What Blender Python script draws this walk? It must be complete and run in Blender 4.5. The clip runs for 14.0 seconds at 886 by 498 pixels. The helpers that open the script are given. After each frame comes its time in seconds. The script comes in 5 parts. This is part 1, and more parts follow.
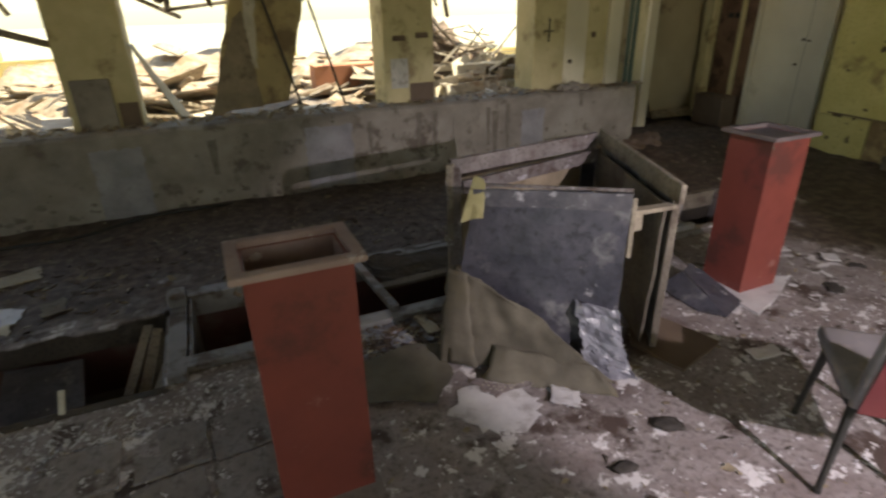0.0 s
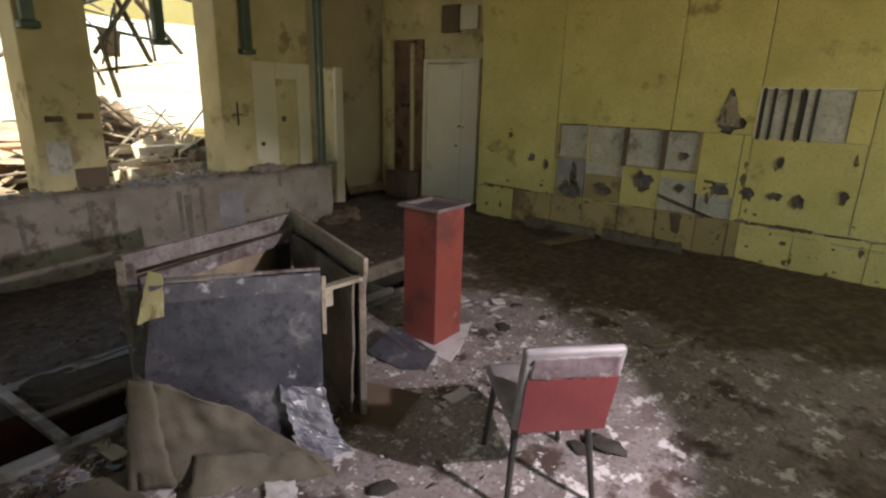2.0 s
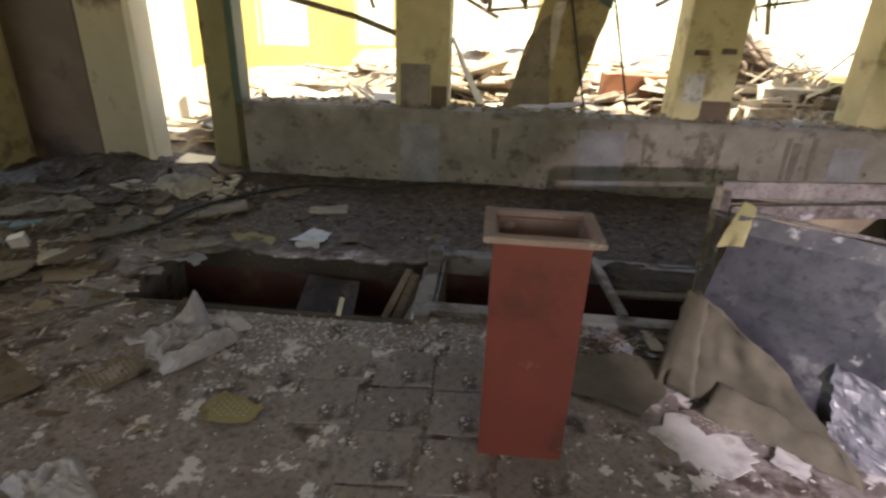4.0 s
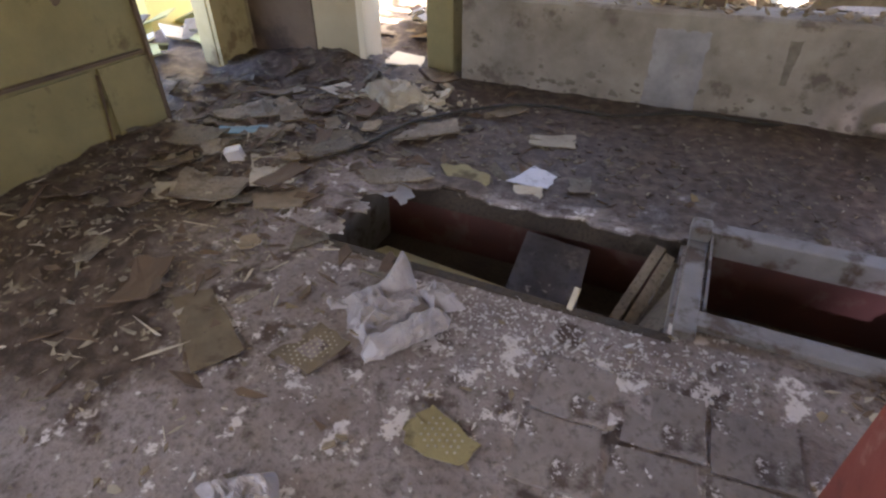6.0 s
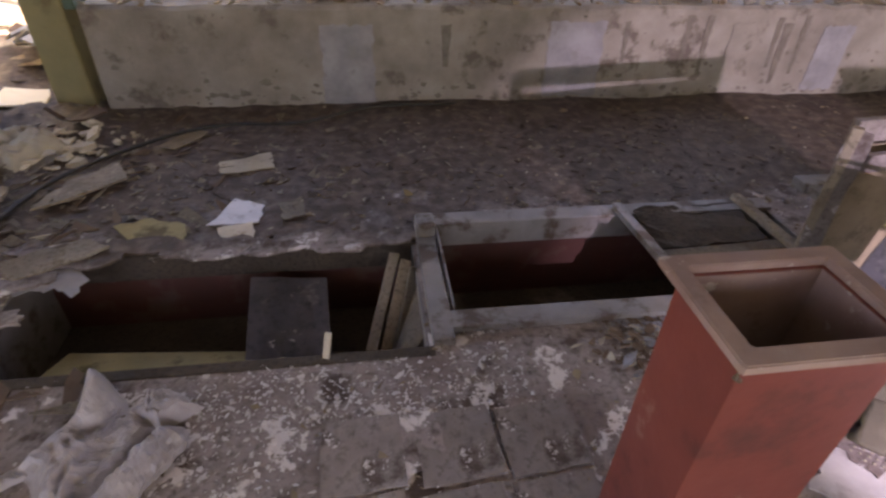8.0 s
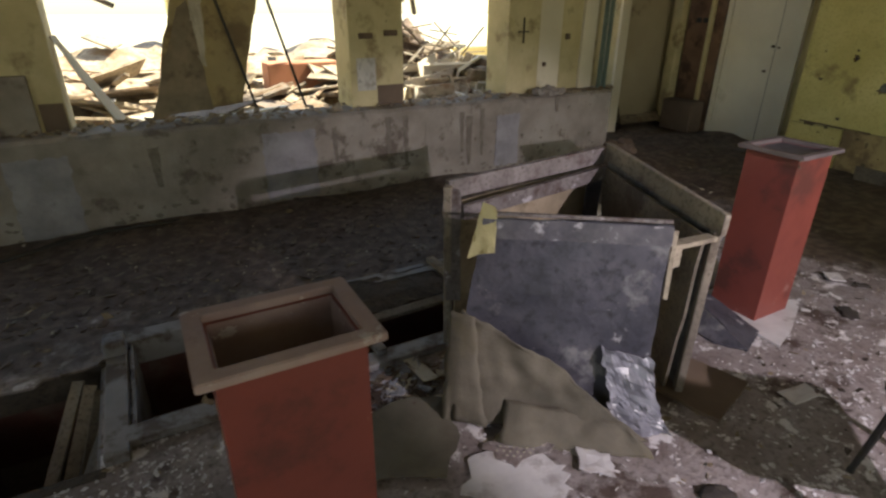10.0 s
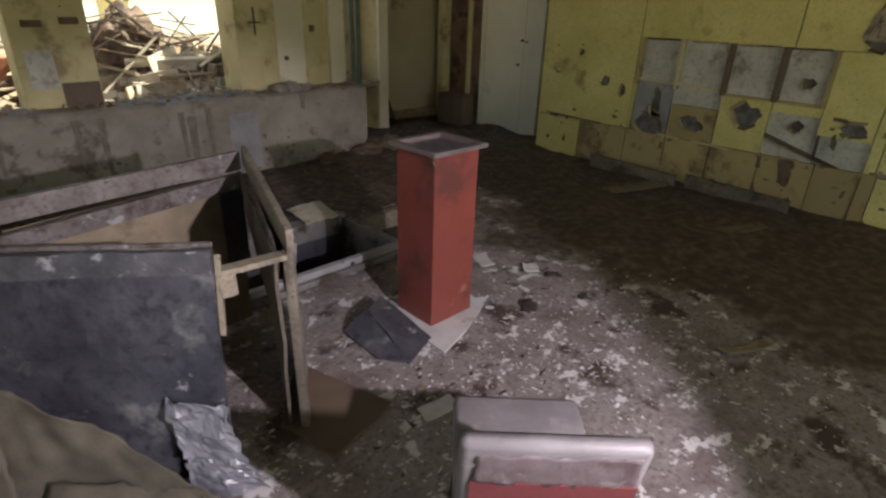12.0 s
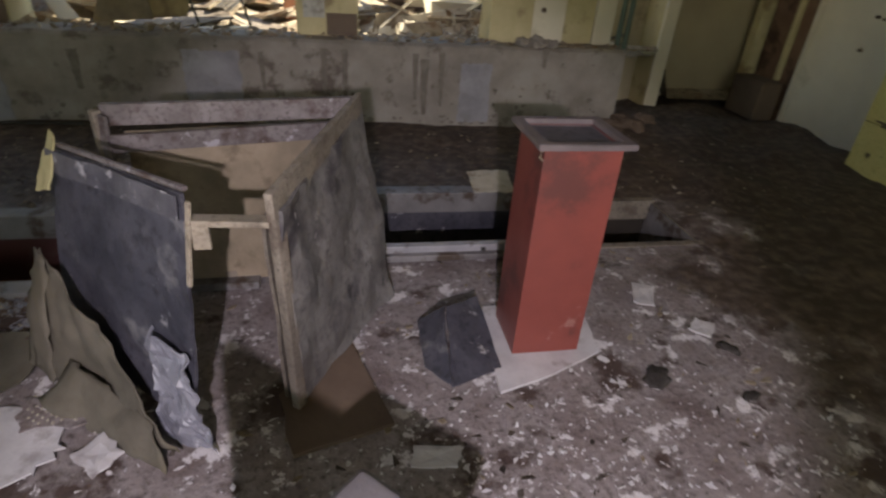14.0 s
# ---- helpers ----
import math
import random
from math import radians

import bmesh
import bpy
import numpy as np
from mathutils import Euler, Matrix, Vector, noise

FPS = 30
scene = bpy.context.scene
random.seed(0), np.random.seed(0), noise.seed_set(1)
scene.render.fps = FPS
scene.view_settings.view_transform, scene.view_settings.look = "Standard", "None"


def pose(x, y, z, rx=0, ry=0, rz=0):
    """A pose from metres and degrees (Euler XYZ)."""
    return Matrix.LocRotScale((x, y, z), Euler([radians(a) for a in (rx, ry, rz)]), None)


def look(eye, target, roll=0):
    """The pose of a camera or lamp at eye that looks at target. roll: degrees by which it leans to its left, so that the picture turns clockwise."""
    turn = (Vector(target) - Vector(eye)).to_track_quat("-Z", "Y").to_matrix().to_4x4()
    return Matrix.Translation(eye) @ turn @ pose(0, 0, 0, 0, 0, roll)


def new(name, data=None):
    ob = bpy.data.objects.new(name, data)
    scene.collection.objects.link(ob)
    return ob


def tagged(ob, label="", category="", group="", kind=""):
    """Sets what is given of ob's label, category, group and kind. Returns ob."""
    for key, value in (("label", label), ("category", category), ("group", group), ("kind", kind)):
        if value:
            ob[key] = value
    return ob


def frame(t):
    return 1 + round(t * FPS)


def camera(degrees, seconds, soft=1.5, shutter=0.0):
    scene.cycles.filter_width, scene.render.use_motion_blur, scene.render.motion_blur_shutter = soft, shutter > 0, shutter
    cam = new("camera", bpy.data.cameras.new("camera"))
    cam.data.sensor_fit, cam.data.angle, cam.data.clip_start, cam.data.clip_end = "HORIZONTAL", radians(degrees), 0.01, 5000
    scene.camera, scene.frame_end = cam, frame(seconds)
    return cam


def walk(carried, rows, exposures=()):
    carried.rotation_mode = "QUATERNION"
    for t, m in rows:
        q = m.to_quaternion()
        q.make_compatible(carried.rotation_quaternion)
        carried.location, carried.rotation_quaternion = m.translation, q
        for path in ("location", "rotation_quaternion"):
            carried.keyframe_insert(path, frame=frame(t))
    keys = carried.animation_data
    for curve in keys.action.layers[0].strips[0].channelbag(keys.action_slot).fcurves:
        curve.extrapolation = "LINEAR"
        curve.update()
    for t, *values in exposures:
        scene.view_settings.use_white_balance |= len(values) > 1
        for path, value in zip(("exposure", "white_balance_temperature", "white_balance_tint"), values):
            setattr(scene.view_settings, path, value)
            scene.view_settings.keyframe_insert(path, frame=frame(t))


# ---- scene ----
cam = camera(78.8, 14.0, soft=2.4, shutter=0.2)
PATH = [
    (0, (0.348, 0.178, 1.601), (1.064, 1.855, 0.779), -1.3),
    (0.5, (0.448, 0.137, 1.619), (1.587, 1.571, 0.816), -0.5),
    (1, (0.476, 0.113, 1.633), (1.856, 1.379, 0.931), 0.6),
    (1.5, (0.481, 0.095, 1.638), (1.968, 1.285, 1.025), 1.5),
    (2, (0.464, 0.073, 1.643), (2.0, 1.221, 1.079), 1.6),
    (2.5, (0.493, 0.002, 1.637), (1.793, 1.411, 1.068), 0.7),
    (3, (0.541, -0.09, 1.644), (1.402, 1.617, 1.057), 0.3),
    (3.5, (0.456, -0.082, 1.623), (0.71, 1.787, 0.959), 1.5),
    (4, (0.325, -0.004, 1.59), (0.173, 1.82, 0.785), 2.1),
    (4.2, (0.255, 0.058, 1.579), (-0.035, 1.829, 0.697), 1.7),
    (6.5, (-0.333, 0.873, 1.6), (-1.036, 2.334, 0.429), -0.6),
    (7, (-0.434, 0.972, 1.583), (-1.03, 2.473, 0.404), 1.1),
    (7.5, (-0.354, 1.047, 1.57), (-0.592, 2.633, 0.375), 1.2),
    (8, (-0.255, 1.077, 1.585), (-0.005, 2.676, 0.41), 2.0),
    (8.2, (-0.224, 1.078, 1.586), (0.147, 2.671, 0.435), 2.9),
    (10.3, (0.446, 0.636, 1.591), (1.399, 2.195, 0.777), -0.1),
    (10.5, (0.521, 0.634, 1.599), (1.534, 2.141, 0.761), -0.0),
    (11, (0.795, 0.566, 1.584), (1.963, 1.923, 0.694), 0.3),
    (11.5, (1.122, 0.382, 1.593), (2.318, 1.738, 0.737), 0.6),
    (12, (1.416, 0.319, 1.556), (2.689, 1.617, 0.722), 1.8),
    (12.5, (1.731, 0.328, 1.548), (3.035, 1.569, 0.676), 2.1),
    (13, (1.989, 0.268, 1.542), (3.062, 1.667, 0.598), 1.9),
    (13.5, (2.204, 0.257, 1.543), (2.956, 1.838, 0.578), -0.4),
    (14, (2.379, 0.401, 1.512), (2.734, 2.097, 0.514), 4.1),
]
walk(cam, [(t, look(eye, aim, lean)) for t, eye, aim, lean in PATH], ((0.0, 1.8, 7900, 4), (3.0, 1.8, 7900, 4), (4.0, 2.4, 7900, 8), (6.3, 3.4, 6900, 24), (7.4, 3.4, 6900, 26), (8.2, 2.95, 7600, 28), (10.3, 1.85, 7700, 4), (14.0, 1.75, 7500, 6)))

# ---- world, sun, lights ----
world = bpy.data.worlds.new("sky")
scene.world = world
world.use_nodes = True
wn = world.node_tree.nodes
sky = wn.new("ShaderNodeTexSky")
sky.sky_type = "NISHITA"
sky.sun_disc = False
SUN_UP, SUN_FROM = radians(52), radians(94)
sky.sun_elevation, sky.sun_rotation = SUN_UP, SUN_FROM
world.node_tree.links.new(sky.outputs["Color"], wn["Background"].inputs["Color"])
wn["Background"].inputs["Strength"].default_value = 0.15
sun = new("sun", bpy.data.lights.new("sun", "SUN"))
sun.data.energy, sun.data.angle, sun.data.color = 5.0, radians(0.5), (1.0, 0.95, 0.86)
sun_way = Vector((math.sin(SUN_FROM) * math.cos(SUN_UP), math.cos(SUN_FROM) * math.cos(SUN_UP), math.sin(SUN_UP)))
sun.matrix_world = look(sun_way * 30, (0, 0, 0))
# fixed spot lamp in place of the walker's moving hand torch, behind the path
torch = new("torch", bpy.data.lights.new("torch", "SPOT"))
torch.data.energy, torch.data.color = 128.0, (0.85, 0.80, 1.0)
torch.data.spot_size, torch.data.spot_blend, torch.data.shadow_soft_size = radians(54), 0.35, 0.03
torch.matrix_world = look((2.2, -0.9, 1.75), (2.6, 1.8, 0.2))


def fill_light(wide, high, watts, at):
    """Added fill lamp in an invented opening of an unseen stretch of wall."""
    ob = new("fill_light", bpy.data.lights.new("fill_light", "AREA"))
    ob.data.shape, ob.data.size, ob.data.size_y = "RECTANGLE", wide, high
    ob.data.energy, ob.data.color = watts, (1.0, 0.94, 0.74)
    ob.matrix_world = at


fill_light(3.3, 2.0, 5.5, look((-3.80, -1.25, 1.72), (0.0, -1.25, 1.72)))
fill_light(3.4, 1.5, 12.0, look((3.4, -3.2, 1.8), (3.4, 0.0, 1.8)))


# ---- materials ----
def material(name, colours, rough=0.85, metal=0.0, scale=3.0, grain=60.0, bump=0.3, stain=None, stain_at=0.58, stain_scale=1.3, flakes=None, flake_at=0.62, flake_scale=14.0, vary=0.0, glow=None):
    """Two tones mixed at a broad and a fine scale, with optional stains and flakes of other colours."""
    m = bpy.data.materials.new(name)
    m.use_nodes = True
    n, l = m.node_tree.nodes, m.node_tree.links
    b = n["Principled BSDF"]
    b.inputs["Roughness"].default_value, b.inputs["Metallic"].default_value = rough, metal
    co = n.new("ShaderNodeTexCoord").outputs["Object"]

    def tex(s, detail=6, rough_=0.62):
        t = n.new("ShaderNodeTexNoise")
        t.inputs["Scale"].default_value, t.inputs["Detail"].default_value, t.inputs["Roughness"].default_value = s, detail, rough_
        l.new(co, t.inputs["Vector"])
        return t.outputs["Fac"]

    def ramp(fac, a, z):
        r = n.new("ShaderNodeMapRange")
        r.inputs["From Min"].default_value, r.inputs["From Max"].default_value = a, z
        l.new(fac, r.inputs["Value"])
        return r.outputs["Result"]

    def mix(fac, a, z):
        x = n.new("ShaderNodeMix")
        x.data_type = "RGBA"
        l.new(fac, x.inputs[0])
        for s, v in ((x.inputs[6], a), (x.inputs[7], z)):
            if isinstance(v, tuple):
                s.default_value = (*v, 1)
            else:
                l.new(v, s)
        return x.outputs[2]

    broad, fine = tex(scale), tex(grain, 4)
    c = mix(ramp(broad, 0.32, 0.68), colours[0], colours[1])
    if len(colours) > 2:
        c = mix(ramp(fine, 0.5, 0.72), c, colours[2])
    if stain:
        c = mix(ramp(tex(stain_scale, 8), stain_at, stain_at + 0.09), c, stain)
    height = fine
    if flakes:
        f1 = ramp(tex(flake_scale, 7, 0.7), flake_at, flake_at + 0.035)
        c = mix(f1, c, flakes)
    if vary:
        hs = n.new("ShaderNodeHueSaturation")
        oi = n.new("ShaderNodeObjectInfo").outputs["Random"]
        r = n.new("ShaderNodeMapRange")
        r.inputs["To Min"].default_value, r.inputs["To Max"].default_value = 1 - vary, 1 + vary
        l.new(oi, r.inputs["Value"])
        l.new(r.outputs["Result"], hs.inputs["Value"])
        l.new(c, hs.inputs["Color"])
        c = hs.outputs["Color"]
    l.new(c, b.inputs["Base Color"])
    rr = n.new("ShaderNodeMapRange")
    rr.inputs["To Min"].default_value, rr.inputs["To Max"].default_value = max(0.05, rough - 0.18), min(1, rough + 0.12)
    l.new(broad, rr.inputs["Value"])
    l.new(rr.outputs["Result"], b.inputs["Roughness"])
    if bump:
        bp = n.new("ShaderNodeBump")
        bp.inputs["Strength"].default_value, bp.inputs["Distance"].default_value = bump, 0.01
        l.new(height, bp.inputs["Height"])
        l.new(bp.outputs["Normal"], b.inputs["Normal"])
    if glow:
        b.inputs["Emission Color"].default_value, b.inputs["Emission Strength"].default_value = (*glow[:3], 1), glow[3]
    return m


FLOOR = material("dirty_floor", ((0.15, 0.115, 0.115), (0.34, 0.31, 0.32), (0.09, 0.07, 0.07)), 0.7, scale=3.4, grain=38, bump=0.8, stain=(0.062, 0.040, 0.036), stain_at=0.53, stain_scale=3.4, flakes=(0.58, 0.55, 0.58), flake_at=0.565, flake_scale=6)
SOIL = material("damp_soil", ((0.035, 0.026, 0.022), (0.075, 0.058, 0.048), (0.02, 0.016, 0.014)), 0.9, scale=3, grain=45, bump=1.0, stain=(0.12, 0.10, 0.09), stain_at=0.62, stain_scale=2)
PLASTER = material("grey_render", ((0.18, 0.155, 0.135), (0.31, 0.28, 0.255)), 0.9, scale=2.6, grain=30, bump=0.45, stain=(0.13, 0.105, 0.09), stain_at=0.56, stain_scale=4.5, flakes=(0.10, 0.085, 0.07), flake_at=0.66, flake_scale=9)
PALEPATCH = material("pale_render_patch", ((0.19, 0.182, 0.20), (0.31, 0.30, 0.33)), 0.9, scale=5, grain=30, bump=0.4, stain=(0.22, 0.21, 0.22), stain_at=0.55, stain_scale=7)
YELLOW = material("yellow_paint", ((0.45, 0.40, 0.145), (0.60, 0.535, 0.24), (0.39, 0.34, 0.125)), 0.6, scale=2.0, grain=50, bump=0.15, stain=(0.27, 0.21, 0.09), stain_at=0.60, stain_scale=2.6, flakes=(0.22, 0.16, 0.07), flake_at=0.70, flake_scale=9, vary=0.07)
# dark grey that puts the shade of holes and gaps into flat surfaces
HOLE_SHADE = material("painted_hole_shade", ((0.05, 0.045, 0.045), (0.16, 0.15, 0.155)), 0.95, scale=14, grain=40, bump=0.5)
CREAM = material("cream_yellow_paint", ((0.40, 0.34, 0.19), (0.56, 0.49, 0.30)), 0.75, scale=2.4, grain=40, bump=0.2, stain=(0.27, 0.21, 0.12), stain_at=0.55, stain_scale=3.0, flakes=(0.20, 0.15, 0.09), flake_at=0.68, flake_scale=8)
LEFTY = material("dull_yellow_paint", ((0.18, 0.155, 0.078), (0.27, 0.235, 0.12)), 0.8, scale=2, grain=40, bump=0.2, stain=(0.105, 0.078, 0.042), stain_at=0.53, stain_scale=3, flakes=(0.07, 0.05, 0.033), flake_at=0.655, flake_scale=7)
BEIGE = material("beige_board", ((0.30, 0.25, 0.17), (0.38, 0.32, 0.22)), 0.75, scale=1.5, grain=40, bump=0.15, stain=(0.14, 0.10, 0.07), stain_at=0.58, stain_scale=1.4)
BROWN = material("brown_board", ((0.085, 0.058, 0.043), (0.145, 0.102, 0.076)), 0.8, scale=2, grain=40, bump=0.2, stain=(0.05, 0.03, 0.025), stain_at=0.56)
DADO = material("dirty_dado_board", ((0.28, 0.22, 0.12), (0.36, 0.28, 0.14)), 0.8, scale=2, grain=50, bump=0.2, stain=(0.16, 0.11, 0.06), stain_at=0.5, stain_scale=2.3, vary=0.12)
WHITE = material("white_gloss_paint", ((0.55, 0.50, 0.40), (0.66, 0.61, 0.50)), 0.5, scale=1.3, grain=40, bump=0.06, stain=(0.42, 0.37, 0.27), stain_at=0.62)
BLOCK = material("bare_plaster", ((0.36, 0.35, 0.33), (0.52, 0.50, 0.48), (0.27, 0.26, 0.25)), 0.9, scale=5, grain=26, bump=0.4, stain=(0.22, 0.19, 0.16), stain_at=0.57, stain_scale=4)
WOOD = material("weathered_timber", ((0.115, 0.095, 0.08), (0.25, 0.213, 0.175), (0.075, 0.06, 0.052)), 0.85, scale=3, grain=55, bump=0.5, stain=(0.10, 0.075, 0.06), stain_at=0.56, stain_scale=4, vary=0.25)
DARK = material("pit_and_gap_shade", ((0.015, 0.012, 0.01), (0.035, 0.028, 0.022)), 0.95, scale=6, grain=40, bump=0.5)
RED = material("red_enamel", ((0.205, 0.050, 0.040), (0.155, 0.037, 0.031)), 0.48, scale=3.0, grain=30, bump=0.1, stain=(0.10, 0.031, 0.027), stain_at=0.55, stain_scale=3, flakes=(0.25, 0.11, 0.095), flake_at=0.62, flake_scale=5)
PINK = material("dusty_red_metal", ((0.21, 0.135, 0.125), (0.31, 0.225, 0.21)), 0.75, scale=5, grain=40, bump=0.2, stain=(0.16, 0.085, 0.075), stain_at=0.6, stain_scale=6, flakes=(0.36, 0.30, 0.28), flake_at=0.6)
STEEL = material("dirty_galvanised_steel", ((0.15, 0.14, 0.145), (0.25, 0.24, 0.25)), 0.6, 0.35, scale=4, grain=40, bump=0.2, stain=(0.085, 0.062, 0.05), stain_at=0.52, stain_scale=5)
PALESTEEL = material("pale_painted_steel", ((0.22, 0.215, 0.24), (0.33, 0.325, 0.355)), 0.55, scale=6, grain=40, bump=0.2, stain=(0.12, 0.10, 0.10), stain_at=0.57, stain_scale=7)
MOTTLED = material("mottled_grey_board", ((0.10, 0.094, 0.095), (0.20, 0.19, 0.188), (0.07, 0.063, 0.065)), 0.6, scale=6, grain=30, bump=0.35, stain=(0.055, 0.05, 0.058), stain_at=0.54, stain_scale=4, flakes=(0.30, 0.285, 0.28), flake_at=0.64, flake_scale=8)
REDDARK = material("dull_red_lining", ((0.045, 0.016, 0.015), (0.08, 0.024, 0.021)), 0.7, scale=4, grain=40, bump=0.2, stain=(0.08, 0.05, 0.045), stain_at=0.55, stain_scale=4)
SHEET = material("blue_grey_sheet", ((0.045, 0.045, 0.062), (0.10, 0.097, 0.122), (0.03, 0.03, 0.04)), 0.5, 0.2, scale=4, grain=25, bump=0.25, stain=(0.19, 0.185, 0.20), stain_at=0.6, stain_scale=5, flakes=(0.36, 0.35, 0.38), flake_at=0.635, flake_scale=7)
CLOTH = material("brown_canvas", ((0.072, 0.062, 0.049), (0.135, 0.118, 0.094)), 0.95, scale=5, grain=90, bump=0.3, stain=(0.10, 0.085, 0.06), stain_at=0.56, stain_scale=4)
PLASTIC = material("white_plastic_sheet", ((0.42, 0.40, 0.43), (0.58, 0.56, 0.59)), 0.35, scale=6, grain=30, bump=0.2, stain=(0.33, 0.30, 0.31), stain_at=0.56, stain_scale=7)
PALEWOOD = material("pale_splintered_wood", ((0.22, 0.185, 0.145), (0.34, 0.29, 0.23), (0.15, 0.12, 0.09)), 0.85, scale=6, grain=50, bump=0.4, stain=(0.12, 0.095, 0.075), stain_at=0.56, stain_scale=8)
PINKDARK = material("dark_dusty_metal", ((0.085, 0.07, 0.075), (0.15, 0.12, 0.125)), 0.7, scale=6, grain=40, bump=0.2)
BAND = material("scuffed_band", ((0.055, 0.053, 0.068), (0.125, 0.12, 0.14)), 0.55, scale=9, grain=30, bump=0.3, stain=(0.34, 0.33, 0.36), stain_at=0.56, stain_scale=11)
SCUFFWOOD = material("scuffed_grey_timber", ((0.11, 0.092, 0.092), (0.21, 0.185, 0.19), (0.07, 0.055, 0.055)), 0.8, scale=7, grain=50, bump=0.5, stain=(0.07, 0.045, 0.042), stain_at=0.54, stain_scale=6, flakes=(0.33, 0.31, 0.34), flake_at=0.6, flake_scale=10, vary=0.15)
YELLOWED = material("yellowed_plank", ((0.22, 0.185, 0.09), (0.32, 0.275, 0.15)), 0.9, scale=5, grain=50, bump=0.3, stain=(0.12, 0.095, 0.05), stain_at=0.54, stain_scale=5)
PAPER = material("dirty_paper", ((0.33, 0.295, 0.245), (0.50, 0.46, 0.39)), 0.9, scale=6, grain=60, bump=0.15, stain=(0.26, 0.21, 0.16), stain_at=0.58, stain_scale=8, vary=0.25)
CARD = material("stained_card", ((0.15, 0.12, 0.085), (0.25, 0.20, 0.145)), 0.9, scale=6, grain=60, bump=0.2, stain=(0.13, 0.10, 0.07), stain_at=0.55, stain_scale=7, vary=0.3)
RAG = material("yellow_rag", ((0.38, 0.335, 0.17), (0.48, 0.43, 0.25)), 0.95, scale=9, grain=70, bump=0.3)
BLUE = material("blue_plastic", ((0.10, 0.22, 0.30), (0.18, 0.32, 0.40)), 0.6, scale=8, grain=40, bump=0.2)
BLACK = material("black_rubber", ((0.014, 0.013, 0.013), (0.03, 0.028, 0.027)), 0.6, scale=9, grain=60, bump=0.1)
VINYL = material("red_vinyl", ((0.14, 0.030, 0.036), (0.19, 0.045, 0.048)), 0.5, scale=5, grain=70, bump=0.15, stain=(0.11, 0.034, 0.036), stain_at=0.6, stain_scale=6)
PALEVINYL = material("worn_pale_vinyl", ((0.165, 0.15, 0.165), (0.25, 0.23, 0.25)), 0.55, scale=6, grain=60, bump=0.2, stain=(0.28, 0.24, 0.25), stain_at=0.57, stain_scale=7)
GREEN = material("dark_green_paint", ((0.035, 0.065, 0.05), (0.06, 0.10, 0.08)), 0.5, scale=5, grain=40, bump=0.15)
SUNWALL = material("sunlit_yellow_wall", ((0.62, 0.50, 0.18), (0.70, 0.58, 0.24)), 0.8, scale=1.0, grain=30, bump=0.2, stain=(0.5, 0.38, 0.15), stain_at=0.6)
RUBBLE = material("pale_rubble", ((0.20, 0.16, 0.11), (0.40, 0.34, 0.26), (0.10, 0.07, 0.05)), 0.95, scale=6, grain=14, bump=1.0, stain=(0.20, 0.13, 0.08), stain_at=0.52, stain_scale=3)
BRICKRED = material("orange_board", ((0.40, 0.16, 0.09), (0.50, 0.24, 0.14)), 0.9, scale=3, grain=30, bump=0.3)
CEIL = material("grey_ceiling", ((0.42, 0.40, 0.36), (0.50, 0.48, 0.43)), 0.9, scale=1.0, grain=30, bump=0.2, stain=(0.25, 0.21, 0.15), stain_at=0.55)
GRASS = material("dry_ground", ((0.30, 0.28, 0.20), (0.38, 0.36, 0.26)), 0.95, scale=0.6, grain=20, bump=0.5)
RUST = material("rusty_stained_board", ((0.12, 0.065, 0.042), (0.20, 0.12, 0.08)), 0.85, scale=3, grain=30, bump=0.3, stain=(0.06, 0.03, 0.022), stain_at=0.52, stain_scale=2.5)
GREYPL = material("grey_plastic_film", ((0.11, 0.11, 0.14), (0.22, 0.22, 0.26)), 0.35, scale=7, grain=30, bump=0.3, stain=(0.42, 0.42, 0.47), stain_at=0.6, stain_scale=11)
SACK = material("creased_white_polythene", ((0.27, 0.25, 0.28), (0.40, 0.38, 0.42)), 0.38, scale=5, grain=45, bump=0.3, stain=(0.33, 0.305, 0.32), stain_at=0.62, stain_scale=9)
SCUFF = material("scuffed_mauve_vinyl", ((0.10, 0.066, 0.075), (0.19, 0.155, 0.17)), 0.5, scale=11, grain=50, bump=0.35, stain=(0.27, 0.245, 0.26), stain_at=0.55, stain_scale=14)
DAMP = material("damp_fibreboard", ((0.125, 0.105, 0.086), (0.215, 0.187, 0.156), (0.08, 0.063, 0.05)), 0.9, scale=5, grain=50, bump=0.4, stain=(0.08, 0.06, 0.045), stain_at=0.55, stain_scale=6, flakes=(0.30, 0.27, 0.21), flake_at=0.62, flake_scale=9, vary=0.35)
YGREEN = material("yellow_green_board", ((0.36, 0.36, 0.17), (0.50, 0.49, 0.26)), 0.85, scale=4, grain=40, bump=0.2, stain=(0.24, 0.22, 0.12), stain_at=0.57, stain_scale=4, vary=0.2)


# ---- mesh helpers ----
def finish(name, bm, mat, parent=None, label="", smooth=False):
    me = bpy.data.meshes.new(name)
    bmesh.ops.recalc_face_normals(bm, faces=bm.faces[:])
    bm.to_mesh(me)
    bm.free()
    me.materials.append(mat)
    if smooth:
        for p in me.polygons:
            p.use_smooth = True
    ob = new(name, me)
    if parent:
        ob.parent = parent
    if label:
        ob["label"] = label
    return ob


part = finish


def thing(name, label, category, group="", kind="", at=None):
    ob = new(name)
    ob.empty_display_size = 0.05
    if at is not None:
        ob.matrix_basis = at
    return tagged(ob, label, category, group, kind)


